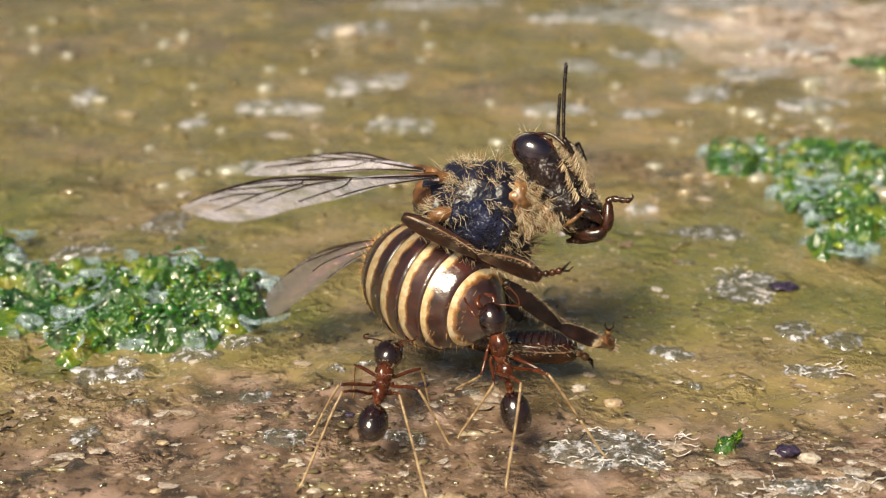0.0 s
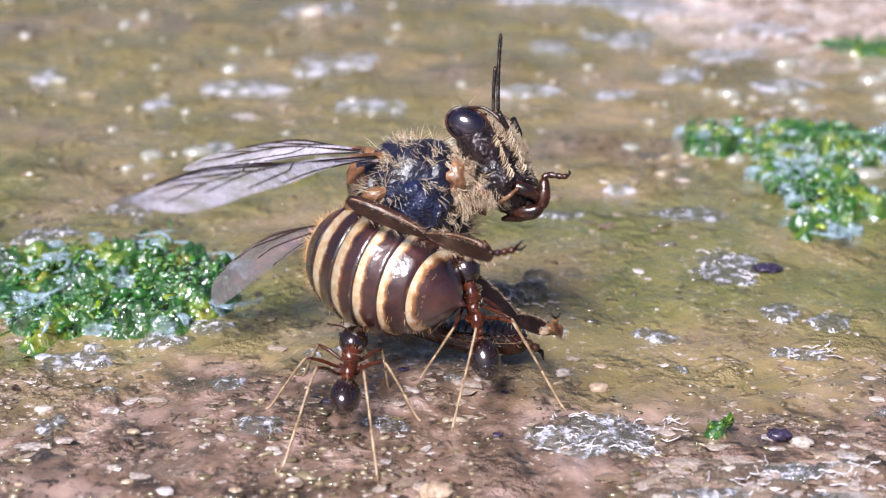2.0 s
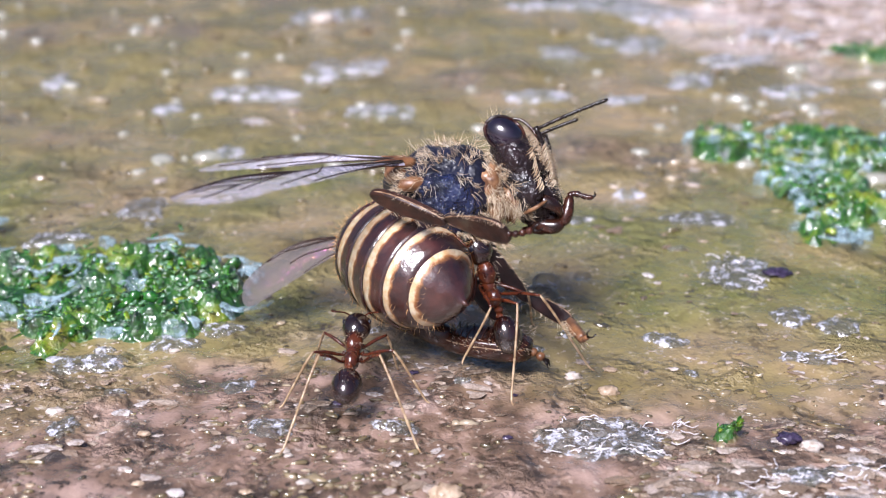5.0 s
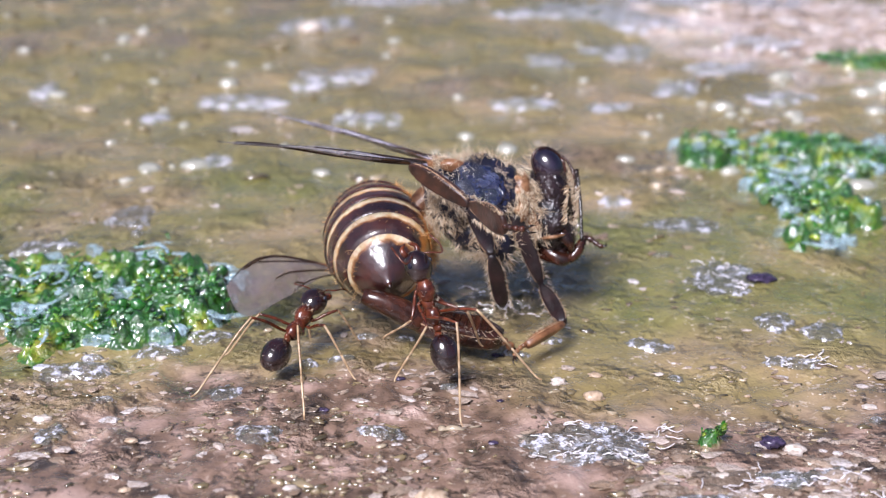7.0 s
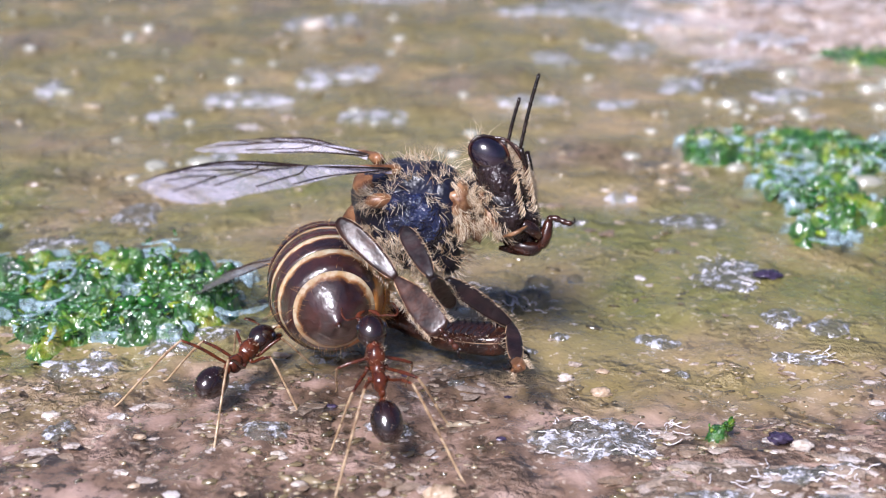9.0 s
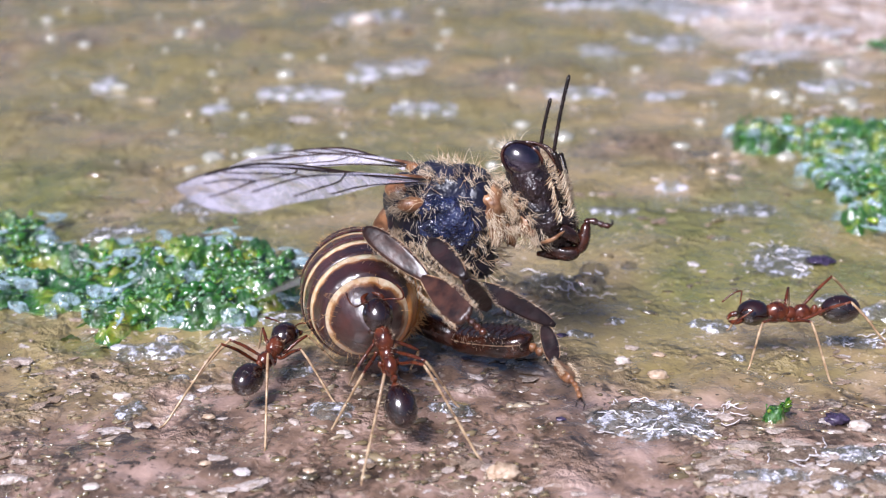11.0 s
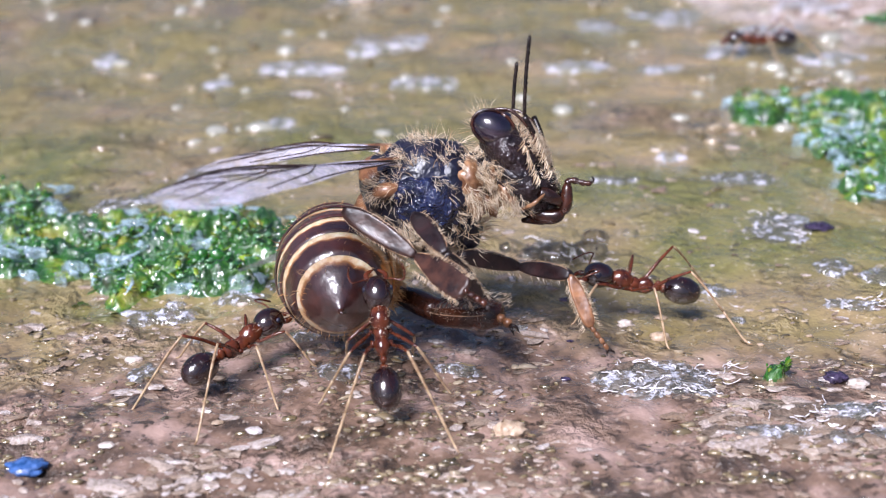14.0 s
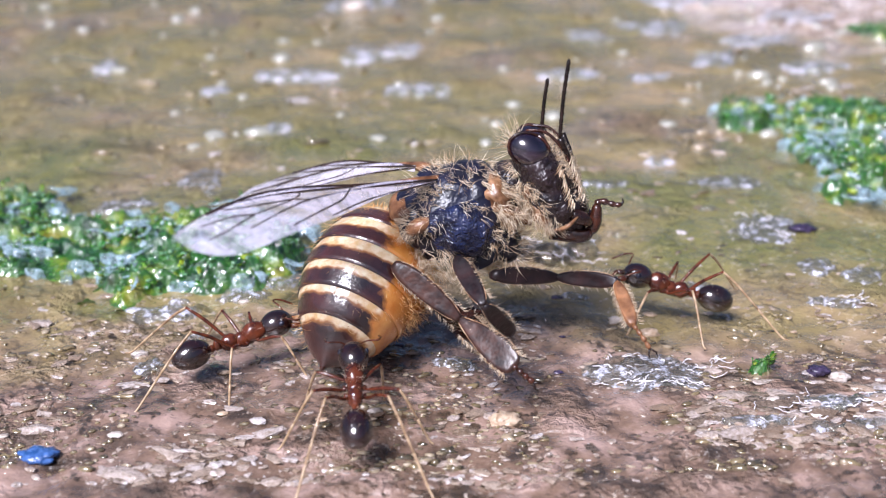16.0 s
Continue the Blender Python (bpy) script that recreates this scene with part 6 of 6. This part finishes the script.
    walk_part(BEE["fore_tibia"], bee_rows, keyed([
        (0, 2.83, -8.37, 1.44, 64.3, -8.4, -56.1),
        (0.5, 1.99, -8.51, 1.49, 64.5, -9.2, -56.7),
        (1, 1.73, -8.22, 1.52, 64.7, -9.1, -56.8),
        (1.5, 2.07, -8.61, 1.32, 72.8, -15.5, -65.0),
        (2, 2.07, -8.70, 1.32, 72.8, -15.5, -65.0),
        (2.5, 1.82, -8.09, 1.27, 74.9, -15.1, -55.4),
        (3, 1.53, -9.01, 1.63, 65.8, -7.3, -48.3),
        (3.5, 1.48, -8.51, 1.61, 65.8, -6.6, -47.5),
        (4, 1.50, -8.38, 1.53, 67.7, -9.8, -53.3),
        (4.2, 1.58, -8.33, 1.53, 67.7, -9.8, -53.4),
        (6.3, 3.15, -5.43, 1.11, 30.0, 10.0, -75.0),
        (7, 3.15, -5.43, 1.11, 30.0, 10.0, -75.0),
        (7.5, 2.85, -6.50, 0.81, 28.0, 6.0, -78.0),
        (8, 1.84, -5.35, 0.51, 21.1, 6.0, -80.0),
        (8.5, 1.98, -6.85, 0.78, 10.6, -1.8, -85.8),
        (9, 1.88, -8.35, 1.14, 0.8, 4.2, -88.3),
        (9.7, 1.50, -9.22, 1.45, 2.5, 18.2, -86.8),
        (11.8, 0.06, -9.79, 1.33, 31.1, -7.6, -77.8),
        (12.5, -1.15, -9.19, 1.88, 67.7, -8.9, -46.7),
        (13, 0.02, -9.59, 1.94, 70.7, -12.1, -49.1),
        (13.5, 0.14, -9.45, 1.80, 69.0, -9.8, -45.8),
        (14, 0.32, -9.63, 1.93, 70.2, -10.7, -46.2),
        (14.5, 0.84, -10.12, 1.98, 69.8, -9.9, -40.5),
        (15.3, 1.51, -10.73, 2.08, 72.0, -12.9, -41.8),
        (16, 1.50, -10.72, 2.01, 71.0, -10.9, -36.7),
    ]))
    walk_part(BEE["fore_tarsus"], bee_rows, keyed([
        (0, 3.88, -9.93, 1.71, 159.9, -29.4, -86.6),
        (0.5, 3.02, -10.07, 1.79, 161.3, -29.7, -86.5),
        (1, 2.75, -9.79, 1.81, 161.8, -29.3, -86.3),
        (1.5, 2.85, -10.27, 1.83, 163.8, -28.0, -86.6),
        (2, 2.84, -10.36, 1.83, 163.8, -28.0, -86.6),
        (2.5, 2.87, -9.60, 1.77, 161.3, -27.8, -86.2),
        (3, 2.78, -10.42, 1.88, 167.5, -28.2, -86.4),
        (3.5, 2.76, -9.90, 1.83, 166.5, -27.9, -86.2),
        (4, 2.62, -9.88, 1.85, 174.8, -27.8, -87.4),
        (4.2, 2.70, -9.83, 1.85, 174.8, -27.8, -87.5),
        (6.3, 3.65, -7.28, 0.77, 60.0, 8.0, -140.0),
        (7, 3.65, -7.28, 0.77, 60.0, 8.0, -140.0),
        (7.5, 3.20, -8.40, 0.55, 80.0, -10.0, -68.0),
        (8, 2.16, -7.21, 0.31, 99.9, -26.8, -65.3),
        (8.5, 2.12, -8.75, 0.84, 120.7, -30.4, -74.0),
        (9, 1.94, -10.25, 1.00, -147.7, -22.0, -89.2),
        (9.7, 1.60, -11.02, 0.85, -122.6, -22.8, -91.3),
        (11.8, 0.46, -11.63, 1.59, 26.9, 3.0, -73.7),
        (12.5, 0.14, -10.55, 2.18, 51.6, 38.2, -29.7),
        (13, 1.24, -10.99, 2.33, 45.3, 44.9, -38.1),
        (13.5, 1.44, -10.80, 2.13, 41.2, 48.3, -43.0),
        (14, 1.62, -10.98, 2.29, 30.7, 52.2, -55.3),
        (14.5, 2.26, -11.34, 2.31, 9.7, 29.7, -80.1),
        (15.3, 2.89, -11.97, 2.50, 15.7, 22.6, -77.8),
        (16, 2.99, -11.83, 2.37, 16.2, 26.2, -76.6),
    ]))
    walk_part(BEE["pollen_leg"], bee_rows, keyed([
        (0, 0.85, -8.20, 0.80, -0.0, 0.8, -5.4),
        (0.5, 0.05, -8.42, 0.91, -0.0, -2.2, -11.0),
        (1, -0.19, -8.20, 0.97, -0.0, -4.2, -15.0),
        (1.5, -0.08, -8.23, 0.69, -0.0, 2.0, -5.6),
        (2, -0.08, -8.32, 0.69, -0.0, 2.0, -5.6),
        (2.5, -0.13, -8.09, 0.93, -0.0, 2.7, -5.8),
        (3, -0.38, -8.94, 1.08, -0.0, 2.6, -5.5),
        (3.5, -0.45, -8.40, 1.04, -0.0, 2.7, -5.5),
        (4, -0.43, -8.25, 0.85, -0.0, -3.9, -19.1),
        (4.2, -0.35, -8.19, 0.85, -0.0, -3.8, -19.0),
        (6.3, -0.45, -7.60, 0.95, 0.0, 9.0, -8.0),
        (7, -0.55, -7.50, 0.95, 0.0, 9.0, -6.0),
        (7.5, -0.20, -7.30, 0.90, 0.0, 4.0, -14.0),
        (8, -0.15, -7.40, 0.90, 0.0, 2.0, -18.0),
        (8.5, -0.46, -7.18, 0.50, -0.0, -1.6, -23.8),
        (9, -0.39, -7.87, 0.64, -0.0, -6.6, -25.8),
        (9.7, -1.11, -7.99, 0.64, -0.0, -6.0, -20.3),
        (11.8, -2.19, -9.79, 0.82, -0.0, -12.7, -35.2),
        (12.5, -2.40, -9.72, 0.84, -0.0, -4.5, -17.2),
        (13, -2.15, -10.14, 0.92, -0.0, -13.4, -32.9),
        (13.5, -1.73, -10.39, 1.03, -0.0, -18.6, -43.4),
        (14, -2.02, -10.37, 0.94, -0.0, -16.7, -43.3),
        (14.5, -2.11, -10.84, 1.24, -0.0, -13.4, -49.3),
        (15.3, -1.27, -11.40, 1.15, -0.0, -20.1, -69.4),
        (16, -1.25, -11.35, 0.99, -0.0, -18.0, -67.5),
    ]))
    for feeler, root in BEE["antennae"]:
        up, low = mpose(*root, 0, -50, 0), mpose(root[0], root[1], root[2] - 0.2, 0, 98, 0)
        walk(feeler, [(0, up), (4.2, up), (6.0, low), (7.15, low), (7.45, up), (16, up)])
    walk_ant(*ANTS["ant_a"], keyed([
        (0, -1.91, -11.88, 1.49, 0.0, -14.5, 83.8),
        (0.5, -2.63, -11.74, 1.45, 0.0, -13.0, 84.4),
        (1, -2.82, -11.40, 1.45, 0.0, -12.8, 84.8),
        (1.5, -2.27, -11.13, 1.24, 0.0, -4.0, 88.5),
        (2, -2.27, -11.22, 1.24, 0.0, -4.0, 88.5),
        (2.5, -2.24, -11.39, 1.34, 0.0, -8.3, 96.9),
        (3, -2.42, -11.48, 1.22, 0.0, -3.0, 95.3),
        (3.5, -2.51, -11.13, 1.24, 0.0, -3.8, 95.3),
        (4, -2.58, -11.35, 1.29, 0.0, -6.1, 88.2),
        (4.2, -2.50, -11.32, 1.30, 0.0, -6.2, 88.0),
        (6.3, -2.66, -8.24, 1.05, 0.0, -13.0, 81.0),
        (7, -3.84, -7.88, 1.00, 0.0, -10.8, 68.8),
        (7.5, -3.96, -8.49, 0.99, 0.0, -10.1, 64.8),
        (8, -4.16, -8.82, 1.06, 0.0, -13.2, 65.3),
        (8.5, -5.20, -9.06, 0.96, 0.0, -9.0, 54.1),
        (9, -5.41, -9.68, 0.80, 0.0, -2.0, 64.9),
        (9.7, -5.79, -9.75, 0.79, 0.0, -1.8, 73.9),
        (11.8, -6.82, -11.05, 0.72, 0.0, 1.2, 74.8),
        (12.5, -7.37, -11.56, 0.81, 0.0, -2.3, 75.5),
        (13, -6.89, -11.70, 0.74, 0.0, 0.6, 65.3),
        (13.5, -6.78, -11.68, 0.64, 0.0, 4.8, 65.6),
        (14, -7.06, -12.12, 0.91, 0.0, -6.7, 51.1),
        (14.5, -7.24, -12.16, 0.75, 0.0, 0.0, 48.9),
        (15.3, -7.31, -11.68, 0.85, 0.0, -4.3, 21.7),
        (16, -7.13, -12.20, 0.93, 0.0, -7.7, 24.7),
    ]))
    walk_ant(*ANTS["ant_b"], keyed([
        (0, 1.15, -11.92, 2.27, 0.0, -60.0, 121.3),
        (0.5, 0.37, -11.72, 2.22, 0.0, -55.7, 117.7),
        (1, 0.14, -11.29, 2.16, 0.0, -51.5, 114.7),
        (1.5, 0.89, -9.61, 2.12, 0.0, -49.0, 108.6),
        (2, 0.89, -9.70, 2.12, 0.0, -49.0, 108.5),
        (2.5, 0.41, -10.96, 2.46, 0.0, -51.7, 144.2),
        (3, 0.64, -11.36, 2.54, 0.0, -58.0, 130.1),
        (3.5, 0.58, -10.99, 2.55, 0.0, -58.3, 130.5),
        (4, 1.01, -8.40, 2.23, 0.0, -56.5, 138.0),
        (4.2, 1.09, -8.35, 2.23, 0.0, -56.6, 138.0),
        (6.3, 0.97, -8.71, 2.32, 0.0, -64.5, 116.0),
        (7, -0.18, -9.21, 2.28, 0.0, -60.7, 130.1),
        (7.5, -0.37, -10.70, 2.13, 0.0, -49.9, 104.7),
        (8, -0.37, -11.32, 2.31, 0.0, -64.1, 106.7),
        (8.5, -1.36, -11.68, 2.13, 0.0, -50.0, 120.2),
        (9, -1.60, -12.37, 1.89, 0.0, -35.6, 102.7),
        (9.7, -2.25, -11.98, 1.79, 0.0, -30.7, 115.0),
        (11.8, -3.62, -13.14, 2.12, 0.0, -49.1, 108.5),
        (12.5, -4.43, -11.84, 2.05, 0.0, -44.7, 102.7),
        (13, -3.56, -12.90, 1.80, 0.0, -31.4, 86.1),
        (13.5, -3.04, -12.50, 1.90, 0.0, -36.4, 112.1),
        (14, -3.21, -13.85, 2.05, 0.0, -44.8, 98.3),
        (14.5, -3.77, -14.56, 1.71, 0.0, -27.0, 108.9),
        (15.3, -4.04, -15.86, 1.80, 0.0, -31.1, 101.3),
        (16, -3.76, -15.85, 1.41, 0.0, -13.2, 95.2),
    ]))
    walk_ant(*ANTS["ant_c"], keyed([
        (0, 20.05, -6.41, 1.00, 0.0, -0.0, -175.2),
        (0.5, 20.05, -6.41, 1.00, 0.0, -0.0, -175.2),
        (1, 20.05, -6.41, 1.00, 0.0, -0.0, -175.2),
        (1.5, 20.05, -6.41, 1.00, 0.0, -0.0, -175.2),
        (2, 20.05, -6.41, 1.00, 0.0, -0.0, -175.2),
        (2.5, 20.05, -6.41, 1.00, 0.0, -0.0, -175.2),
        (3, 20.05, -6.41, 1.00, 0.0, -0.0, -175.2),
        (3.5, 20.05, -6.41, 1.00, 0.0, -0.0, -175.2),
        (4, 20.05, -6.41, 1.00, 0.0, -0.0, -175.2),
        (4.2, 20.05, -6.41, 1.00, 0.0, -0.0, -175.2),
        (6.3, 20.05, -6.41, 1.00, 0.0, -0.0, -175.2),
        (7, 20.05, -6.41, 1.00, 0.0, -0.0, -175.2),
        (7.5, 20.05, -6.41, 1.00, 0.0, -0.0, -175.2),
        (8, 20.05, -6.41, 1.00, 0.0, -0.0, -175.2),
        (8.5, 20.05, -6.41, 1.00, 0.0, -0.0, -175.2),
        (9, 20.05, -6.41, 1.00, 0.0, -0.0, -175.2),
        (9.7, 20.05, -6.41, 1.00, 0.0, -0.0, -175.2),
        (11.8, 1.87, -10.10, 1.32, 0.0, 3.7, -177.5),
        (12.5, 1.72, -8.74, 1.19, 0.0, -3.4, -177.7),
        (13, 3.00, -8.46, 1.08, 0.0, -9.4, -177.7),
        (13.5, 3.17, -8.90, 1.08, 0.0, -9.4, -177.5),
        (14, 3.60, -8.99, 1.05, 0.0, -11.2, -177.6),
        (14.5, 3.92, -9.11, 0.99, 0.0, -14.5, -177.9),
        (15.3, 4.84, -9.12, 0.98, 0.0, -14.8, -177.8),
        (16, 4.91, -9.19, 0.94, 0.0, -17.0, -177.7),
    ]))
    walk_ant(*ANTS["ant_d"], keyed([
        (0.0, 62, 19, 0.7, 0, 0, 180),
        (13.0, 62, 19, 0.7, 0, 0, 180),
        (13.5, 36, 19, 0.7, 0, 0, 180),
        (13.9, 17.2, 19.0, 0.7, 0, 0, 180),
        (14.0, 12.8, 19.0, 0.7, 0, 0, 180),
        (14.1, 7.3, 19.2, 0.7, 0, 0, 178),
        (14.3, -3.1, 19.4, 0.7, 0, 0, 172),
        (14.4, -8.1, 20.4, 0.7, 0, 0, 162),
        (14.5, -11.7, 21.8, 0.7, 0, 0, 148),
        (14.6, -14.5, 24.4, 0.7, 0, 0, 140),
        (14.7, -17.6, 26.9, 0.7, 0, 0, 140),
        (14.8, -21.1, 29.6, 0.7, 0, 0, 140),
        (15.4, -41, 46, 0.7, 0, 0, 140),
        (16.0, -60, 62, 0.7, 0, 0, 140),
    ]), 1.6)


motions()
